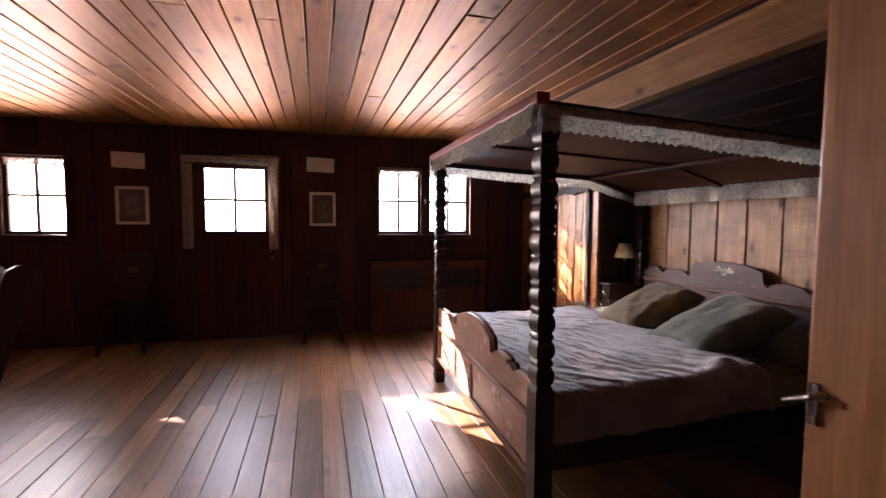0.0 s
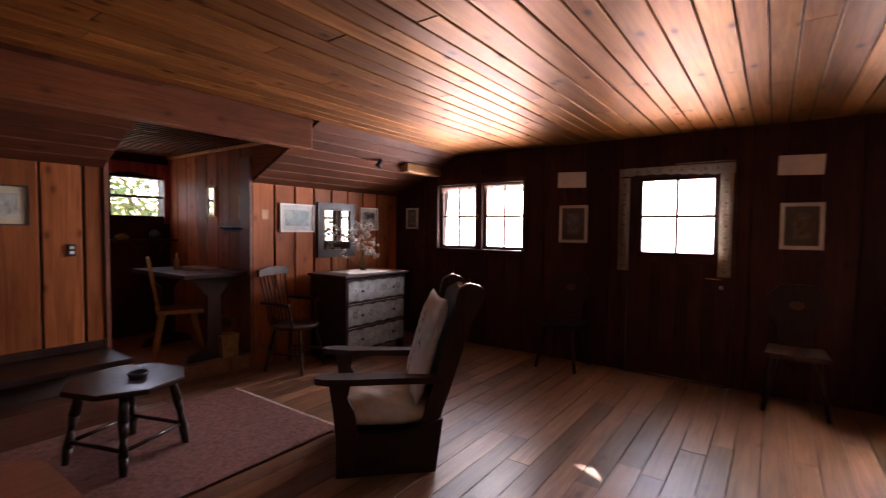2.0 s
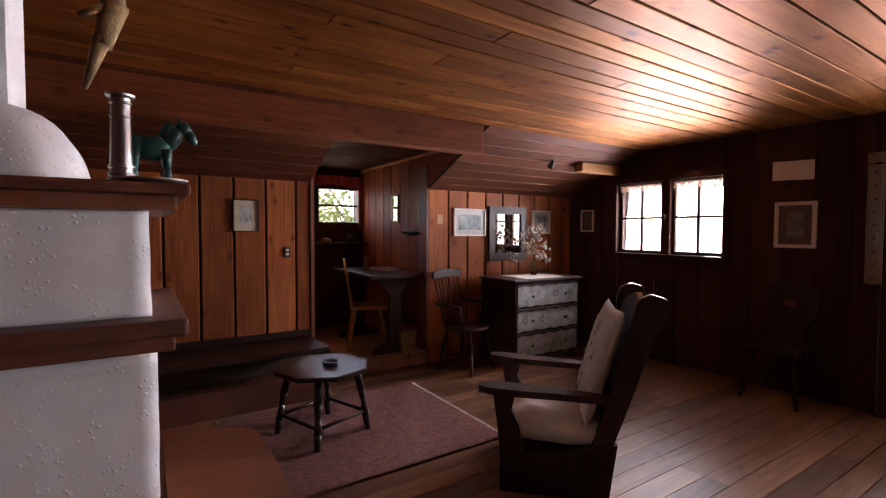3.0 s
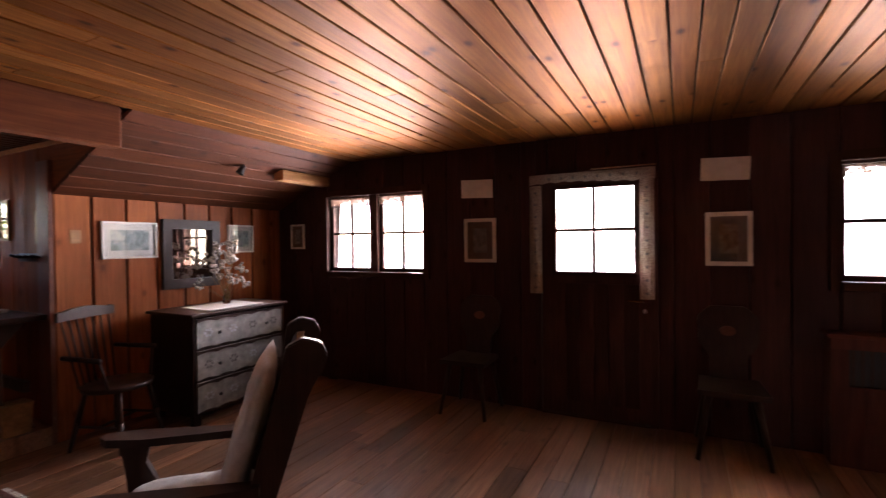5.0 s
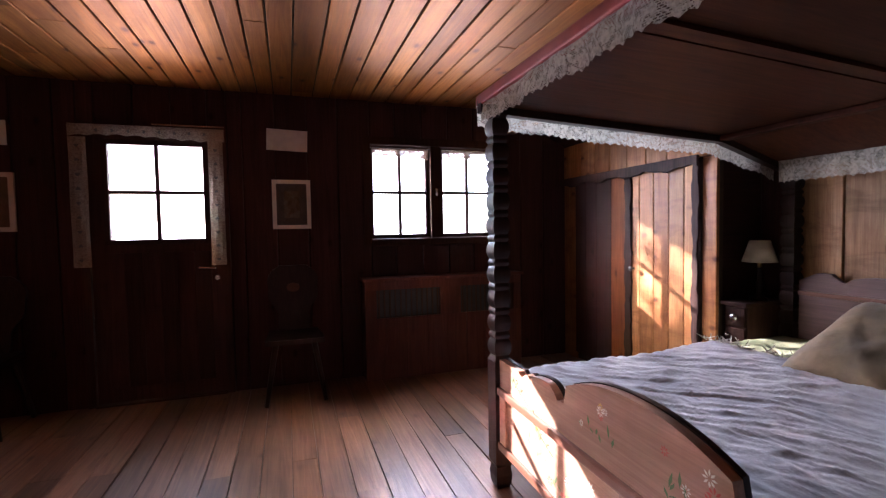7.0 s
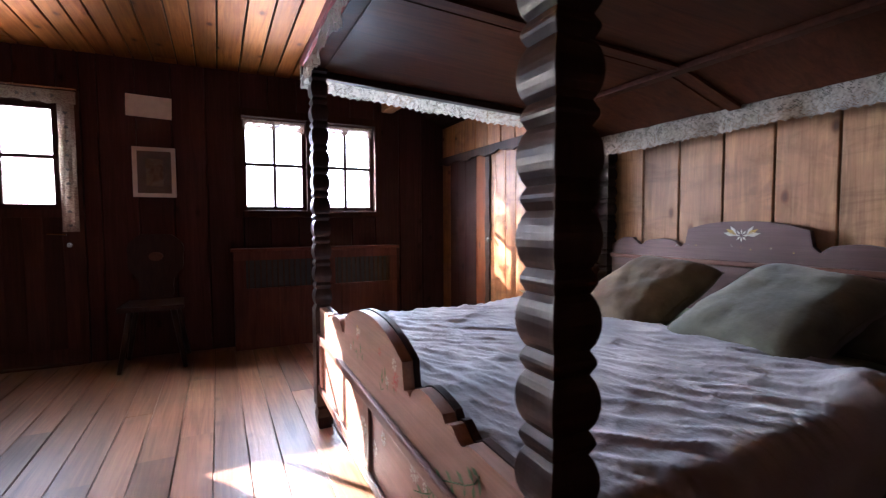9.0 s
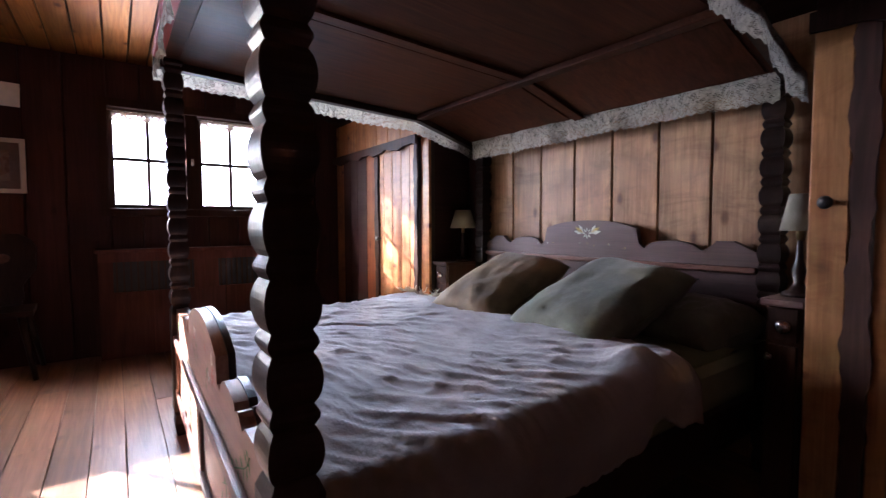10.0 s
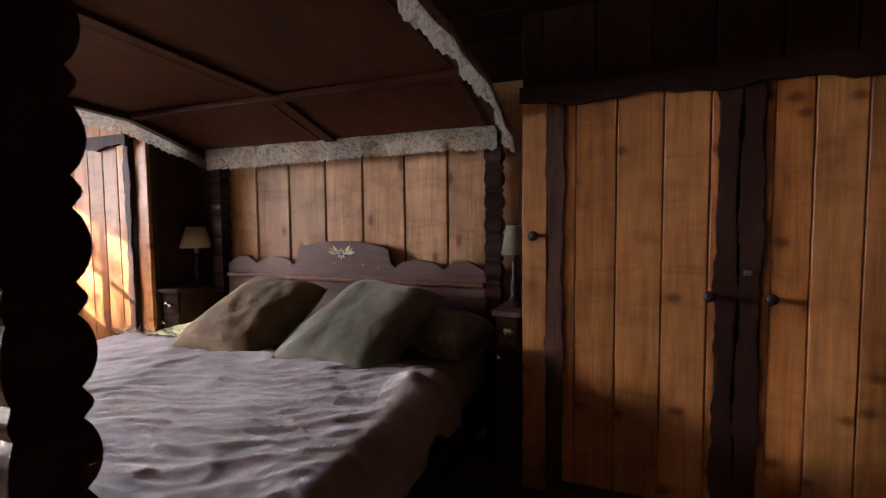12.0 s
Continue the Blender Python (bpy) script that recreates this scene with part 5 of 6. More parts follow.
# ---- easy chair ----
def easy_chair(m):
    """Low armchair of dark planks with loose cushions; it faces local -y."""
    c = thing("easy_chair", m, "low dark wooden armchair with beige embroidered cushions and paddle arms", "armchair")
    for s in (-1, 1):
        x = s * 0.3
        part("side_panel", prism([(-0.25, 0.0), (0.3, 0.0), (0.34, 0.3), (0.26, 0.28), (0.1, 0.23), (-0.25, 0.21)], 0.04, lambda u, v, w: (x - 0.02 + w, u, v)), DARK, c)
        part("arm_post", prism([(-0.25, 0.211), (-0.13, 0.219), (-0.15, 0.36), (-0.19, 0.44), (-0.17, 0.53), (-0.29, 0.53), (-0.27, 0.4)], 0.04, lambda u, v, w: (x - 0.02 + w, u, v)), DARK, c)
        arm = [(-0.34, -0.03), (-0.37, 0.0), (-0.36, 0.045), (-0.3, 0.07), (-0.15, 0.065), (0.05, 0.045), (0.33, 0.03), (0.33, -0.03), (0.0, -0.05), (-0.2, -0.06)]
        part("arm", prism(arm, 0.035, lambda u, v, w: (x + s * v, u, 0.53 + w - 0.04 * (u + 0.3))), DARK, c, "dark paddle-shaped armrest")
    part("apron", box((-0.279, -0.235, 0.06), (0.279, -0.2, 0.23), 0.005), DARK, c)
    part("seat_frame", box((-0.279, -0.199, 0.17), (0.279, 0.3, 0.22)), DARK, c)
    back = [(0.2, 0.2), (0.29, 0.18), (0.38, 0.45), (0.5, 0.84), (0.56, 0.93), (0.585, 0.99), (0.56, 1.045), (0.49, 1.065), (0.43, 1.035), (0.41, 0.97), (0.415, 0.92), (0.29, 0.5)]
    for s in (-1, 1):
        bp = prism(back, 0.05, lambda u, v, w: (s * 0.27 - 0.025 + w, u, v))
        bmesh.ops.bevel(bp, geom=bp.edges[:], offset=0.006, segments=2, affect="EDGES")
        part("back_post", bp, DARK, c)
    part("crest", prism([(-0.243, 0.86), (0.243, 0.86), (0.243, 0.97), (0.15, 1.0), (0.0, 1.04), (-0.15, 1.0), (-0.243, 0.97)], 0.03, lambda u, v, w: (u, 0.43 + w + 0.31 * (v - 0.9), v)), DARK, c)
    for k in range(4):
        u0 = -0.243 + 0.1215 * k
        part("back_board", prism([(u0 + 0.001, 0.26), (u0 + 0.1205, 0.26), (u0 + 0.1205, 0.859), (u0 + 0.001, 0.859)], 0.018, lambda u, v, w: (u, 0.325 + w + 0.3 * (v - 0.5), v)), DARK, c)
    part("seat_cushion", moved(pillow(0.56, 0.55, 0.19, 3), pose(0, 0.03, 0.315)), BEIGE, c, "beige woven seat cushion", smooth=True)
    lean = pose(0, 0.275, 0.66) @ Matrix.Rotation(radians(74), 4, "X")
    bc = part("back_cushion", moved(pillow(0.54, 0.64, 0.1, 5), lean), BEIGE, c, "beige woven back cushion with dark embroidered flowers", smooth=True)
    re = random.Random(9)
    for k, (u, v, n) in enumerate(((0.0, -0.2, 9), (-0.03, -0.12, 5), (0.03, -0.02, 8), (-0.02, 0.06, 5), (0.0, 0.14, 9), (0.05, 0.2, 4), (0.14, 0.02, 5), (-0.14, 0.0, 5))):
        bm = bmesh.new()
        for q in range(n):
            a, d = re.uniform(0, 6.28), re.uniform(0.0, 0.042)
            m2 = Matrix.Translation((u + d * math.cos(a), v + d * math.sin(a), 0.056)) @ Matrix.Rotation(re.uniform(0, 3), 4, "Z") @ Matrix.Diagonal((1.0, 0.5, 1, 1))
            bmesh.ops.create_circle(bm, cap_ends=True, segments=7, radius=re.uniform(0.014, 0.022), matrix=lean @ m2)
        part("embroidery", bm, INK[(1, 5, 2)[k % 3]], bc)
    return c


easy_chair(pose(-1.96, 2.74, 0, 0, 0, -45))

# ---- low table, rug, benches ----
rug = thing("rug", pose(-3.0, 2.02, 0.004), "worn reddish woven rug on the floorboards", "rug")
bm = bmesh.new()
rows = [[bm.verts.new((-0.68 + 1.3 * i / 30, -0.8 + 1.55 * j / 30, 0.012 + 0.003 * noise.noise((i * 0.3, j * 0.3, 0)))) for j in range(31)] for i in range(31)]
for a, b in zip(rows, rows[1:]):
    for j in range(30):
        bm.faces.new((a[j], a[j + 1], b[j + 1], b[j]))
bmesh.ops.solidify(bm, geom=bm.faces[:], thickness=0.01)
part("woven_field", bm, RUGRED, rug)
bm = bmesh.new()
for k in range(90):
    x = -0.67 + 1.28 * k / 89
    for y, s in ((-0.8, -1), (0.75, 1)):
        add_bar(bm, (x, y, 0.006), (x + rf.uniform(-0.01, 0.01), y + s * 0.035, 0.004), 0.0025, 0.0015, 4)
tagged(part("tassels", bm, FRINGE, rug), kind="stuff")

tb = thing("low_table", pose(-3.1, 1.78, 0.012, 0, 0, 20), "small dark octagonal table with splayed turned legs", "table")
part("tabletop", lathe([(0.425, 0.29), (0.43, 0.315), (0.45, 0.32), (0.458, 0.31)], 8), DARK, tb)
for k in range(4):
    a = math.pi / 4 + k * math.pi / 2
    c_, s_ = math.cos(a), math.sin(a)
    bm = bmesh.new()
    for (r0, z0, w0), (r1, z1, w1) in zip(((0.3, 0.0, 0.018), (0.285, 0.1, 0.026), (0.27, 0.2, 0.018), (0.255, 0.28, 0.028)), ((0.285, 0.1, 0.026), (0.27, 0.2, 0.018), (0.255, 0.28, 0.028), (0.22, 0.43, 0.022))):
        add_bar(bm, (r0 * c_, r0 * s_, z0), (r1 * c_, r1 * s_, z1), w0, w1, 10)
    part("leg", bm, DARK, tb, smooth=True)
    b2 = a + math.pi / 2
    part("stretcher", add_bar(bmesh.new(), (0.28 * c_, 0.28 * s_, 0.13), (0.28 * math.cos(b2), 0.28 * math.sin(b2), 0.13), 0.012), DARK, tb, smooth=True)
ash = thing("ashtray", pose(-3.06, 1.82, 0.471), "small round black ashtray on the low table", "ashtray")
part("bowl", lathe([(0, 0.045), (0.03, 0.058), (0.032, 0.05), (0.012, 0.036), (0.011, 0.001)], 20), BLACK, ash, smooth=True)

wb = thing("wall_bench", pose(-3.9, 1.18, 0), "dark wooden wall bench below the boarded wall", "bench")
part("seat", box((-0.265, -0.72, 0.4), (0.24, 0.84, 0.44), 0.008), DARK, wb)
part("front", box((-0.2, -0.7, 0.0), (0.16, 0.82, 0.2), 0.004), MOULD, wb)
part("front_upper", box((-0.2, -0.7, 0.202), (-0.05, 0.82, 0.399)), BACK, wb)
part("backrest_rail", box((-0.267, -0.72, 0.441), (-0.245, 0.84, 0.5), 0.005), DARK, wb)
hbn = thing("hearth_bench", pose(-2.05, 1.0, 0), "broad low brown bench beside the fireplace", "bench")
part("seat", prism([(-0.55, -0.17), (0.5, -0.17), (0.5, 0.22), (-0.28, 0.22), (-0.36, 0.2), (-0.55, -0.05)], 0.04, lambda u, v, w: (u, v, 0.38 + w)), MOULD, hbn)
part("base", box((-0.4, -0.165, 0.0), (0.45, 0.12, 0.379)), DARK, hbn)

# ---- fireplace ----
fx, fy = -1.5, 0.8
fp = thing("fireplace", pose(fx, fy, 0), "white plastered fireplace with two wooden mantel shelves and a domed hood", "fireplace")


def plastered(a, b, seed):
    """A plaster block with uneven faces and soft corners."""
    bm = box(a, b)
    bmesh.ops.subdivide_edges(bm, edges=bm.edges[:], cuts=26, use_grid_fill=True)
    for v in bm.verts:
        k = noise.noise((v.co.x * 9 + seed, v.co.y * 9, v.co.z * 9))
        k2 = max(0.0, noise.noise((v.co.x * 38 + seed, v.co.y * 38, v.co.z * 38)) - 0.25)
        v.co += Vector((0.003 * k + 0.007 * k2, 0.003 * k, 0))
    return bm


part("lower_block", plastered((-0.7, YS - fy + 0.002, 0.0), (0.0, 0.0, 1.055), 1), PLASTER, fp, "rough white plaster block", smooth=True)
part("upper_block", plastered((-0.68, YS - fy + 0.002, 1.145), (-0.015, -0.012, 1.425), 4), PLASTER, fp, "rough white plaster block", smooth=True)
for z0, z1, o in ((1.056, 1.144, 0.07), (1.426, 1.495, 0.08)):
    s = part("mantel_shelf", box((-0.72, YS - fy + 0.002, z0 + 0.04), (o, o, z1), 0.01), MOULD, fp, "reddish brown moulded wooden shelf")
    part("moulding", box((-0.71, YS - fy + 0.003, z0), (o - 0.03, o - 0.03, z0 + 0.0395), 0.006), MOULD, s)
hood = bmesh.new()
rows = []
n = 20
for j in range(13):
    t = j / 12
    z = 1.497 + 0.24 * math.sin(t * math.pi / 2)
    k = math.cos(t * math.pi / 2 * 0.8)
    x1, y1 = -0.38 + 0.28 * k, -0.45 + 0.28 * k
    x0 = -0.66
    y0 = YS - fy + 0.003
    ring = [(x0, y0), (x0, y1 - 0.1), (x0 + 0.1, y1)]
    for i in range(n + 1):
        a = math.pi / 2 * (1 - i / n)
        ring.append((x1 - 0.18 + 0.18 * math.cos(a), y1 - 0.18 + 0.18 * math.sin(a)))
    ring.append((x1, y0))
    rows.append([hood.verts.new((x, y, z)) for x, y in ring])
for a, b in zip(rows, rows[1:]):
    for i in range(len(a)):
        hood.faces.new((a[i], a[(i + 1) % len(a)], b[(i + 1) % len(b)], b[i]))
hood.faces.new(rows[-1])
hood.faces.new(rows[0][::-1])
part("hood", hood, PLASTER, fp, "smooth white plaster hood", smooth=True)
part("flue", box((-0.6, YS - fy + 0.003, 1.69), (-0.35, -0.34, ZC - 0.01), 0.02), PLASTER, fp)

cs = thing("candlestick", pose(fx - 0.02, fy - 0.07, 1.496), "tall pewter candle holder with flared rim on the mantel", "candlestick")
part("stem", lathe([(0, 0.032), (0.01, 0.033), (0.012, 0.028), (0.018, 0.028), (0.02, 0.031), (0.026, 0.031), (0.028, 0.027), (0.036, 0.027), (0.038, 0.03), (0.044, 0.03), (0.046, 0.026), (0.165, 0.0225), (0.167, 0.025), (0.172, 0.025), (0.174, 0.022), (0.2, 0.022), (0.202, 0.025), (0.207, 0.025), (0.209, 0.022), (0.216, 0.023), (0.22, 0.032), (0.226, 0.033), (0.226, 0.02)], 28), PEWTER, cs)
dish = thing("pewter_dish", pose(fx + 0.0, fy + 0.0, 1.496), "shallow pewter dish on the mantel shelf", "dish")
part("bowl", lathe([(0, 0.05), (0.006, 0.075), (0.012, 0.08), (0.012, 0.074), (0.006, 0.05), (0.0055, 0.001)], 24), PEWTER, dish, smooth=True)
hs = bmesh.new()
for p, r0, sc, tilt in (((0, -0.005, 0.088), 0.036, (0.85, 1.45, 1.0), 0), ((0, -0.04, 0.092), 0.032, (0.9, 1.0, 1.05), 0), ((0, 0.045, 0.118), 0.024, (0.8, 0.95, 1.75), -32),
                       ((0, 0.072, 0.148), 0.018, (0.85, 1.2, 1.15), 0), ((0, 0.09, 0.128), 0.0145, (0.85, 1.0, 1.9), 28), ((0, 0.03, 0.14), 0.012, (0.5, 1.0, 2.6), -32)):
    bmesh.ops.create_icosphere(hs, subdivisions=2, radius=r0, matrix=Matrix.Translation(p) @ Matrix.Rotation(radians(tilt), 4, "X") @ Matrix.Diagonal((*sc, 1)))
for x, y in ((-0.016, -0.045), (0.016, -0.045), (-0.015, 0.032), (0.015, 0.032)):
    add_bar(hs, (x, y, 0.0), (x, y, 0.035), 0.011, 0.009, 8)
    add_bar(hs, (x, y, 0.03), (x, y * 0.9, 0.085), 0.009, 0.016, 8)
for x in (-0.008, 0.008):
    add_bar(hs, (x, 0.064, 0.162), (x * 1.3, 0.06, 0.184), 0.006, 0.001, 6)
add_bar(hs, (0, -0.07, 0.1), (0, -0.088, 0.025), 0.007, 0.011, 8)
statue = tagged(part("animal_figurine", hs, GREEN, smooth=True), "small dark green glazed animal figurine on the mantel", "figurine")
statue.location = (fx - 0.05, fy + 0.0, 1.509)
hang = thing("hanging_husk", pose(fx - 0.12, fy - 0.1, ZC), "bundle of dried tan husks hanging by a cord", "ornament")
bm = bmesh.new()
for (p, q, r0, r1) in (((0, 0, -0.05), (-0.01, 0.02, -0.3), 0.03, 0.028), ((-0.01, 0.02, -0.28), (0.0, -0.01, -0.4), 0.034, 0.022), ((0.0, -0.01, -0.38), (0.0, -0.05, -0.52), 0.022, 0.006), ((0, 0, -0.3), (0.0, -0.06, -0.33), 0.018, 0.008)):
    add_bar(bm, p, q, r0, r1, 10)
part("husk", bm, TAN, hang, smooth=True)
part("cord", add_bar(bmesh.new(), (0, 0, 0), (0, 0, -0.06), 0.003), TAN, hang)

sp = thing("ceiling_spotlight", pose(-3.49, 4.36, 2.15), "small dark spotlight on the sloping ceiling, unlit", "spotlight")
part("stem", add_bar(bmesh.new(), (0, 0, 0.02), (0, 0, -0.05), 0.006), BLACK, sp)
part("shade", moved(lathe([(0, 0.018), (0.03, 0.022), (0.08, 0.034), (0.082, 0.03), (0.04, 0.01)], 16), pose(0, 0, -0.04, 155, 10, 0)), BLACK, sp, smooth=True)

# ---- window nook ----
NX, NF = -5.9, 0.13
structure(part("floor_nook", boxes(((NX - 0.1, 2.03 - 0.4, -0.2), (XW - 0.0, 3.26, NF - 0.001))), FLOOR), "raised board floor of the window nook", "floor")
nw = boxes(((NX - 0.15, 1.5, -0.2), (NX, 2.3, 2.6)), ((NX - 0.15, 3.2, -0.2), (NX, 3.4, 2.6)), ((NX - 0.15, 2.3, -0.2), (NX, 3.2, 1.49)), ((NX - 0.15, 2.3, 1.92), (NX, 3.2, 2.6)))
# Shade round the nook window is put into this wall's colour.
structure(part("wall_nook_end", nw, WALL_SHADED), "end wall of the window nook, darkened for shade", "wall")
wnr = structure(part("wall_nook_north", boxes(((NX, 3.282, -0.2), (XW - 0.15, 3.4, 2.6))), BACK), "side wall of the nook in reddish upright boards", "wall")
board_field(wnr, WALL, columns(NX, XW - 0.01, 0.22), NF, 2.3, lambda u, z: frame_of((u, 3.26, z), (0, 0, 1), (1, 0, 0), (0, -1, 0)))
cheek = structure(part("wall_nook_cheek", prism([(XW - 0.02, ZE), (XL - 0.11, 2.262), (XL - 0.11, 2.3), (XW - 0.02, 2.3)], 0.02, lambda u, v, w: (u, 3.262 + w, v)), WALL), "boarded cheek between the slope and the nook", "wall")
structure(part("trim_nook", box((NX, 3.238, 2.155), (XL - 0.13, 3.259, 2.188), 0.005), BEAM), "pale pine moulding along the nook ceiling", "trim")
structure(part("wall_nook_south", boxes(((NX, 1.5, -0.2), (XW - 0.15, 1.63, 2.6))), WALL), "side wall of the nook in stained timber", "wall")
bm = bmesh.new()
for k in range(29):
    x = NX + 0.089 * k
    add_box(bm, (x, 1.6, 2.19), (x + 0.066, 3.28, 2.23))
add_box(bm, (NX - 0.1, 1.5, 2.24), (XL - 0.08, 3.4, 2.3))
# Shade inside the nook is put into the slats' colour.
structure(part("ceiling_nook", bm, SLOPE_HALF_SHADED), "slatted board ceiling of the nook, darkened for shade", "ceiling")
structure(part("trim", boxes(((XW - 0.16, 2.03, 0), (XW + 0.012, 2.06, 2.05)), ((XW - 0.16, 3.23, 0), (XW + 0.012, 3.258, 2.05))), MOULD), "dark wooden jambs of the nook opening", "trim")
n3 = structure(part("window_3", boxes(((NX - 0.1, 2.3, 1.46), (NX + 0.02, 3.2, 1.49)), ((NX - 0.1, 2.3, 1.92), (NX + 0.02, 3.2, 1.95)), ((NX - 0.1, 2.27, 1.46), (NX + 0.02, 2.3, 1.95)), ((NX - 0.1, 3.2, 1.46), (NX + 0.02, 3.23, 1.95)), ((NX - 0.1, 2.59, 1.49), (NX + 0.02, 2.66, 1.92))), DARK),
               "low two-part window in the nook", "window")
for a, b in ((2.3, 2.59), (2.66, 3.2)):
    part("muntin", box((NX - 0.06, a, 1.695), (NX - 0.03, b, 1.72)), DARK, n3)
    g = part("pane", box((NX - 0.05, a, 1.49), (NX - 0.046, b, 1.92)), GLASS, n3)
    g.visible_shadow = False
rc = thing("red_pelmet_curtain", pose(NX + 0.04, 2.75, 0), "dark red gathered pelmet curtain above the nook window", "curtain")
cb = bmesh.new()
rows = [[cb.verts.new((0.012 * math.sin(i * 1.3), -0.6 + 1.12 * i / 60, z + (0.02 * math.sin(i * 0.21) if z < 2 else 0))) for i in range(61)] for z in (2.09, 2.03, 1.955)]
for a, b in zip(rows, rows[1:]):
    for i in range(60):
        cb.faces.new((a[i], a[i + 1], b[i + 1], b[i]))
part("pelmet", cb, REDPAINT, rc, smooth=True)
side = bmesh.new()
rows = [[side.verts.new((0.015 * math.sin(j * 1.4), 0.44 + 0.075 * j / 6 * (1 + 0.3 * math.sin(i * 0.4)), 2.0 - 0.6 * i / 12)) for j in range(7)] for i in range(13)]
for a, b in zip(rows, rows[1:]):
    for j in range(6):
        side.faces.new((a[j], a[j + 1], b[j + 1], b[j]))
part("side_curtain", side, REDPAINT, rc, smooth=True)
sh = thing("nook_shelf", pose(NX, 2.75, 1.2), "dark shelf along the nook window wall", "shelf")
part("board", box((0.001, -0.7, 0.0), (0.24, 0.5, 0.025), 0.004), DARK, sh)
for y in (-0.5, 0.4):
    part("bracket", prism([(0, 0), (0.18, 0), (0, -0.16)], 0.025, lambda u, v, w, y=y: (u + 0.001, y + w, v)), DARK, sh)
for name, y, r, h, m_, lab in (("bowl", 2.72, 0.07, 0.06, TAN, "small tan bowl on the nook shelf"), ("kettle", 3.05, 0.06, 0.1, BLACK, "dark kettle on the nook shelf")):
    o = thing(name, pose(NX + 0.12, y, 1.226), lab, name)
    part("body", lathe([(0, r * 0.6), (h * 0.3, r), (h * 0.7, r * 0.9), (h, r * 0.4), (h * 1.1, r * 0.1)], 16), m_, o, smooth=True)
nt_ = thing("nook_table", pose(-4.75, 2.93, NF), "dark wooden table with trestle legs in the nook", "table")
part("tabletop", box((-0.55, -0.3, 0.77), (0.55, 0.3, 0.81), 0.006), DARK, nt_)
for x in (-0.47, 0.46):
    part("trestle", prism([(-0.24, 0.0), (0.24, 0.0), (0.22, 0.06), (0.07, 0.12), (0.06, 0.6), (0.2, 0.77), (-0.2, 0.77), (-0.06, 0.6), (-0.07, 0.12), (-0.22, 0.06)], 0.05, lambda u, v, w, x=x: (x - 0.025 + w, u, v)), DARK, nt_)
part("stretcher", box((-0.44, 0.2, 0.25), (0.43, 0.24, 0.33), 0.005), DARK, nt_)
bk = thing("open_book", pose(-4.7, 3.02, NF + 0.812, 0, 0, 15), "open pale magazine on the nook table", "book")
part("pages", boxes(((-0.14, -0.1, 0), (-0.002, 0.1, 0.032)), ((0.002, -0.1, 0), (0.14, 0.1, 0.026)), bevel=0.006), WHITE, bk)
bt = thing("bottle", pose(-4.85, 2.86, NF + 0.812), "small pale bottle on the nook table", "bottle")
part("body", lathe([(0, 0.026), (0.09, 0.026), (0.12, 0.01), (0.16, 0.01), (0.165, 0.012)], 14), CREAM, bt, smooth=True)
peasant_chair("nook_chair", pose(-4.7, 2.8, NF, 0, 0, 160), YELLOW, "yellow pine chair with board back at the nook table")
bx = thing("waste_basket", pose(-4.28, 3.05, NF), "square pale brown waste basket on the nook floor", "basket")
part("basket", prism([(-0.075, 0), (0.075, 0), (0.09, 0.2), (-0.09, 0.2)], 0.15, lambda u, v, w: (w - 0.075, u, v)), TAN, bx)
part("rim", boxes(((-0.08, -0.095, 0.2), (0.08, 0.095, 0.212)), bevel=0.003), TAN, bx)
for x, z, w, h, lab in ((-4.9, 1.64, 0.16, 0.32, "small gilt-edged mirror on the nook wall"), (-4.31, 1.57, 0.13, 0.24, "small gilt-edged mirror on the nook wall")):
    q = thing("small_mirror", frame_of((x, 3.259, z), (1, 0, 0), (0, 0, 1), (0, -1, 0)), lab, "mirror")
    part("frame", boxes(((-w / 2, -h / 2, 0), (-w / 2 + 0.02, h / 2, 0.02)), ((w / 2 - 0.02, -h / 2, 0), (w / 2, h / 2, 0.02)), ((-w / 2 + 0.02, -h / 2, 0), (w / 2 - 0.02, -h / 2 + 0.02, 0.02)), ((-w / 2 + 0.02, h / 2 - 0.02, 0), (w / 2 - 0.02, h / 2, 0.02))), BRASS, q)
    part("glass", box((-w / 2 + 0.02, -h / 2 + 0.02, 0.004), (w / 2 - 0.02, h / 2 - 0.02, 0.01)), MIRROR, q)
hk = thing("coat_rack", frame_of((-4.45, 3.259, 1.35), (1, 0, 0), (0, 0, 1), (0, -1, 0)), "dark peg rack on the nook wall", "rack")
part("rail", box((-0.2, -0.03, 0), (0.2, 0.03, 0.02), 0.004), DARK, hk)
for k in range(4):
    part("peg", add_bar(bmesh.new(), (-0.15 + 0.1 * k, 0, 0.02), (-0.15 + 0.1 * k, 0.02, 0.09), 0.009), DARK, hk)

# ---- outdoors ----
g = bmesh.new()
bmesh.ops.create_grid(g, x_segments=2, y_segments=2, size=600, matrix=Matrix.Translation((0, 0, -2.8)))
structure(part("ground", g, GRASS), "meadow ground around the cabin", "ground")


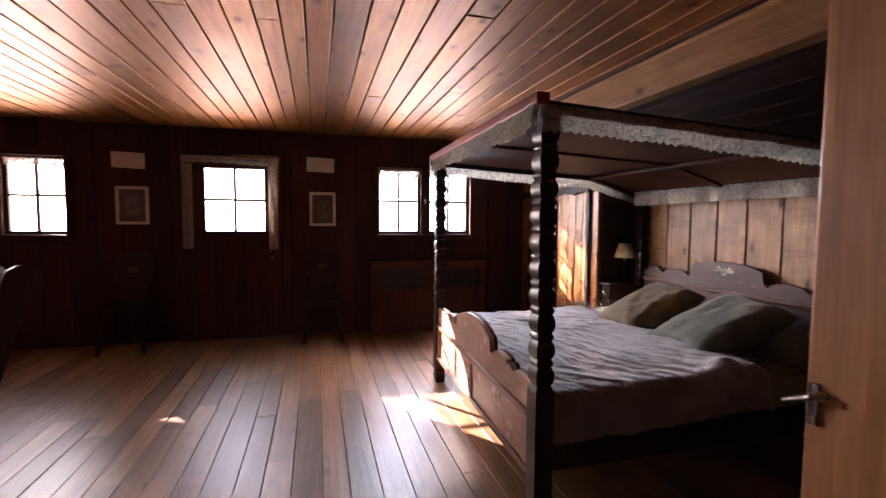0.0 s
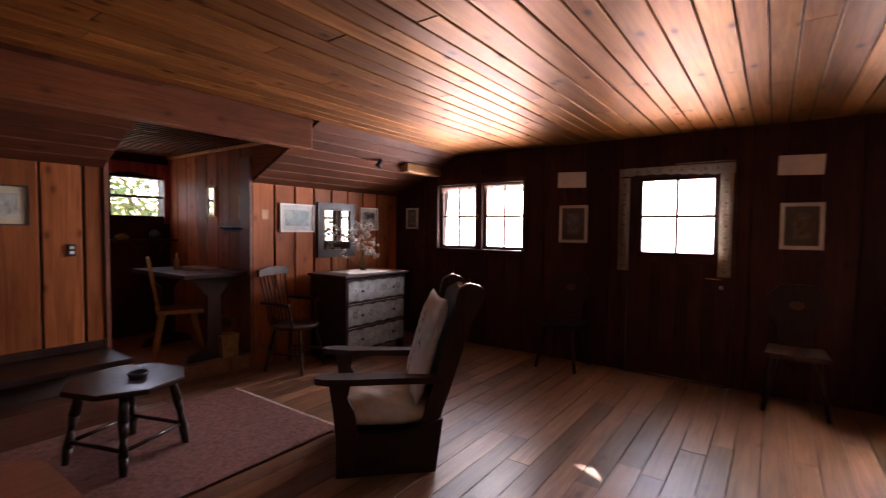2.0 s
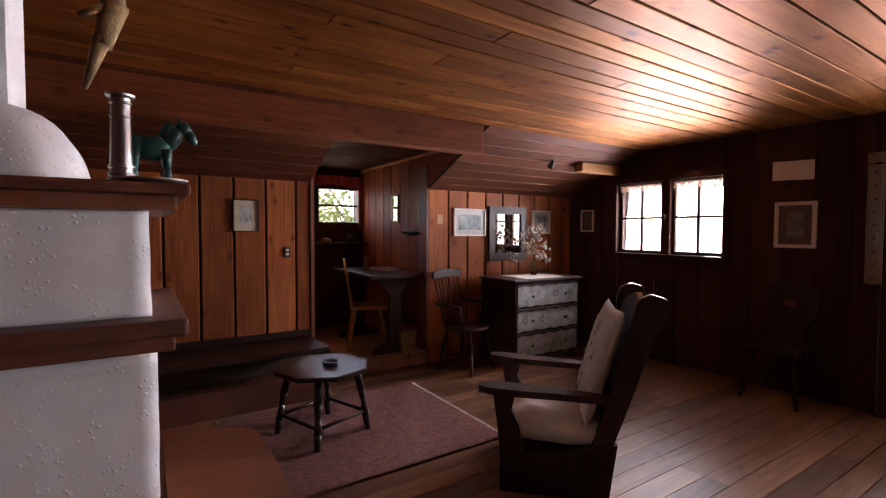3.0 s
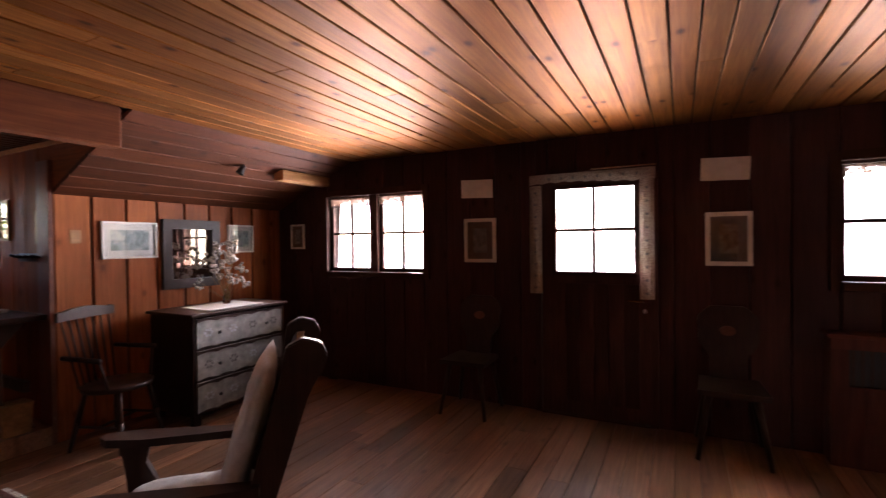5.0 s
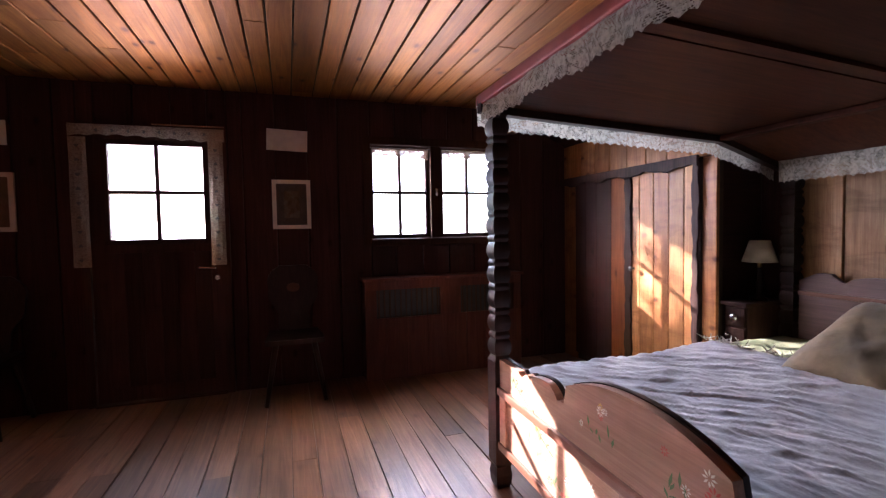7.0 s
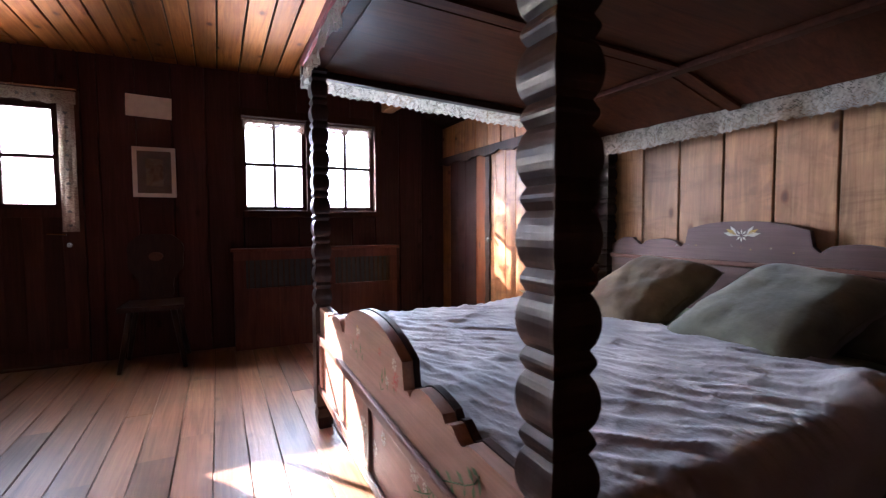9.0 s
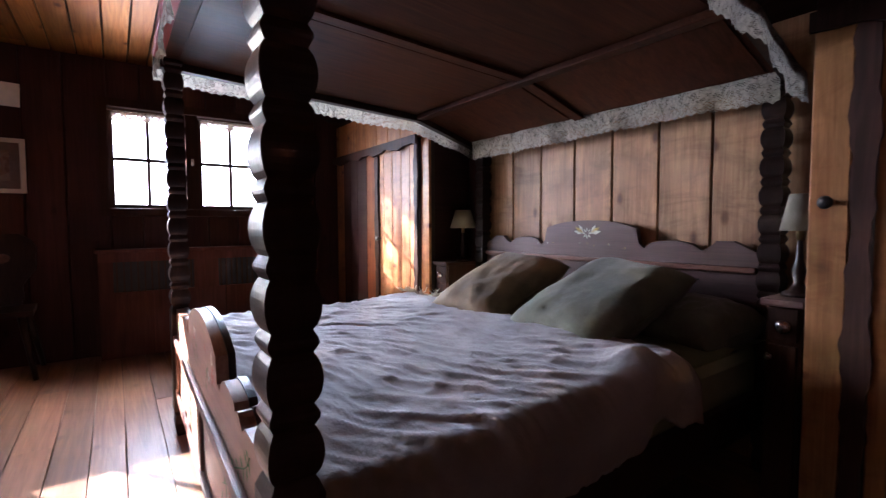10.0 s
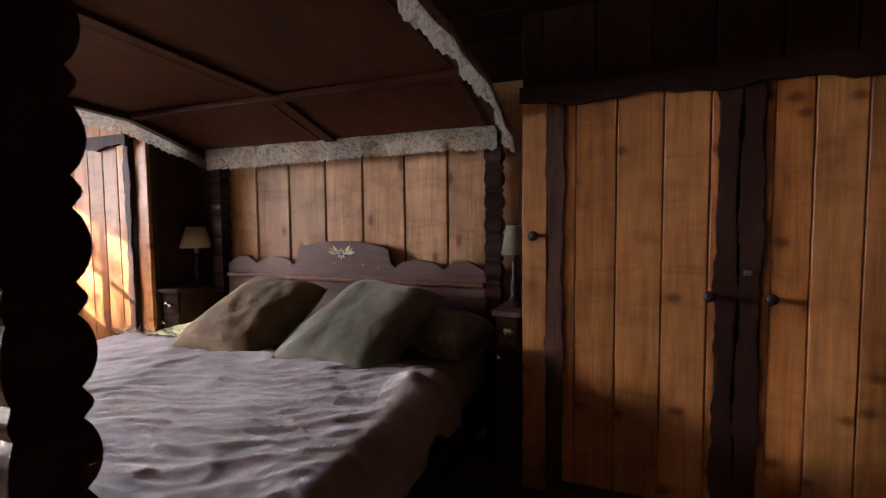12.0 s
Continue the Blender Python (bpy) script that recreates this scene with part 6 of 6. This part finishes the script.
def overhang():
    """Roof overhang beyond the gable: boarded soffit on both slopes."""
    vs, fs = [], []
    for side in (-1, 1):
        n = 18
        for i in range(n):
            a, b = 4.4 * i / n, 4.4 * (i + 1) / n - 0.006
            base = len(vs)
            for o in (a, b):
                for y in (YN + 0.19, YN + 1.5):
                    for dz in (0, 0.05):
                        vs.append((MID + side * o, y, 2.12 - 0.42 * (o - 2.6) + dz))
            fs += [tuple(base + k for k in q) for q in ((0, 2, 6, 4), (1, 5, 7, 3), (0, 1, 3, 2), (4, 6, 7, 5), (0, 4, 5, 1), (2, 3, 7, 6))]
    me = bpy.data.meshes.new("soffit")
    me.from_pydata(vs, [], fs)
    bm = bmesh.new()
    bm.from_mesh(me)
    bpy.data.meshes.remove(me)
    return bm


structure(part("roof_overhang", overhang(), SOFFIT), "reddish boarded roof overhang beyond the gable", "roof")


def tree(x, y, z, h, seed, label):
    rnd = random.Random(seed)
    t = thing("tree", pose(x, y, z), label, "tree", "trees outside")
    bm = bmesh.new()
    add_bar(bm, (0, 0, 0), (0.1, 0, h * 0.55), 0.16, 0.09, 10)
    tips = []
    for k in range(16):
        z0 = h * rnd.uniform(0.25, 0.55)
        a, l = rnd.uniform(0, 6.28), h * rnd.uniform(0.2, 0.38)
        tip = Vector((l * math.cos(a), l * math.sin(a), z0 + l * rnd.uniform(0.4, 1.2)))
        add_bar(bm, (0.08, 0, z0), tip, 0.05, 0.015, 6)
        tips.append(tip)
    part("trunk", bm, TRUNK, t)
    vs, fs = [], []
    for k in range(2600):
        c = rnd.choice(tips) * rnd.uniform(0.75, 1.05) + Vector((rnd.gauss(0, 0.4), rnd.gauss(0, 0.4), rnd.gauss(0, 0.35)))
        u = Vector((rnd.gauss(0, 1), rnd.gauss(0, 1), rnd.gauss(0, 1))).normalized()
        v = u.orthogonal().normalized()
        s = rnd.uniform(0.05, 0.11)
        base = len(vs)
        vs += [tuple(c - u * s), tuple(c + v * s * 0.5), tuple(c + u * s), tuple(c - v * s * 0.5)]
        fs.append((base, base + 1, base + 2, base + 3))
    me = bpy.data.meshes.new("crown")
    me.from_pydata(vs, [], fs)
    me.materials.append(LEAF)
    o = new("crown", me)
    o.parent = t


def sun_filter_tree(x, y, z, top, seed):
    """A tall slender tree, unseen; its one loose high crown is added to thin the sun."""
    rnd = random.Random(seed)
    t = thing("tree", pose(x, y, z), "unseen tall slender tree added beyond the gable to filter the sun", "tree", "trees outside")
    bm = bmesh.new()
    add_bar(bm, (0, 0, 0), (0, 0, top), 0.2, 0.06, 10)
    for k in range(12):
        a, h = rnd.uniform(0, 6.28), top + rnd.uniform(-1.6, 0.0)
        add_bar(bm, (0, 0, h), (0.9 * math.cos(a), 0.9 * math.sin(a), h + rnd.uniform(0.3, 1.2)), 0.04, 0.01, 6)
    part("trunk", bm, TRUNK, t)
    vs, fs = [], []
    for k in range(577):
        while True:
            c = Vector((rnd.uniform(-1, 1), rnd.uniform(-1, 1), rnd.uniform(-1, 1)))
            if c.length < 1:
                break
        c = Vector((c.x * 1.15, c.y * 1.15, c.z * 1.3 + top))
        u = Vector((rnd.gauss(0, 1), rnd.gauss(0, 1), rnd.gauss(0, 1))).normalized()
        v = u.orthogonal().normalized()
        s = rnd.uniform(0.06, 0.1)
        base = len(vs)
        vs += [tuple(c - u * s), tuple(c + v * s * 0.5), tuple(c + u * s), tuple(c - v * s * 0.5)]
        fs.append((base, base + 1, base + 2, base + 3))
    me = bpy.data.meshes.new("crown")
    me.from_pydata(vs, [], fs)
    me.materials.append(LEAF)
    o = new("crown", me)
    o.parent = t


# Set in the sun's way to the window above the radiator.
sun_filter_tree(-6.3, 16.4, -2.8, 10.3, 11)
tree(-12.5, 4.2, -2.8, 6.5, 1, "leafy yellow-green tree outside the nook window")
tree(-14.0, 6.8, -2.8, 7.5, 2, "leafy yellow-green tree outside the nook window")
tree(-11.5, 2.0, -2.8, 5.6, 3, "leafy yellow-green tree outside the nook window")

# ---- floorboards ----
rb = random.Random(21)
x = XW
while x < XE - 0.01:
    wd = min(rb.choice((0.13, 0.14, 0.15)), XE - x)
    y = YS - rb.uniform(0, 1.5)
    while y < YN:
        l = rb.choice((0.9, 1.2, 1.5, 1.8, 2.1, 2.7))
        y0, y1 = max(y, YS), min(y + l, YN + 0.02)
        if y1 - y0 > 0.06:
            plank("floorboard", y1 - y0 - 0.004, wd - rb.choice((0.002, 0.003, 0.005)), 0.025, FLOOR, frame_of((x + wd / 2, y0, rb.uniform(-0.0015, 0.0015)), (0, 1, 0), (-1, 0, 0), (0, 0, 1)), floor, 0.002)
        y += l
    x += wd
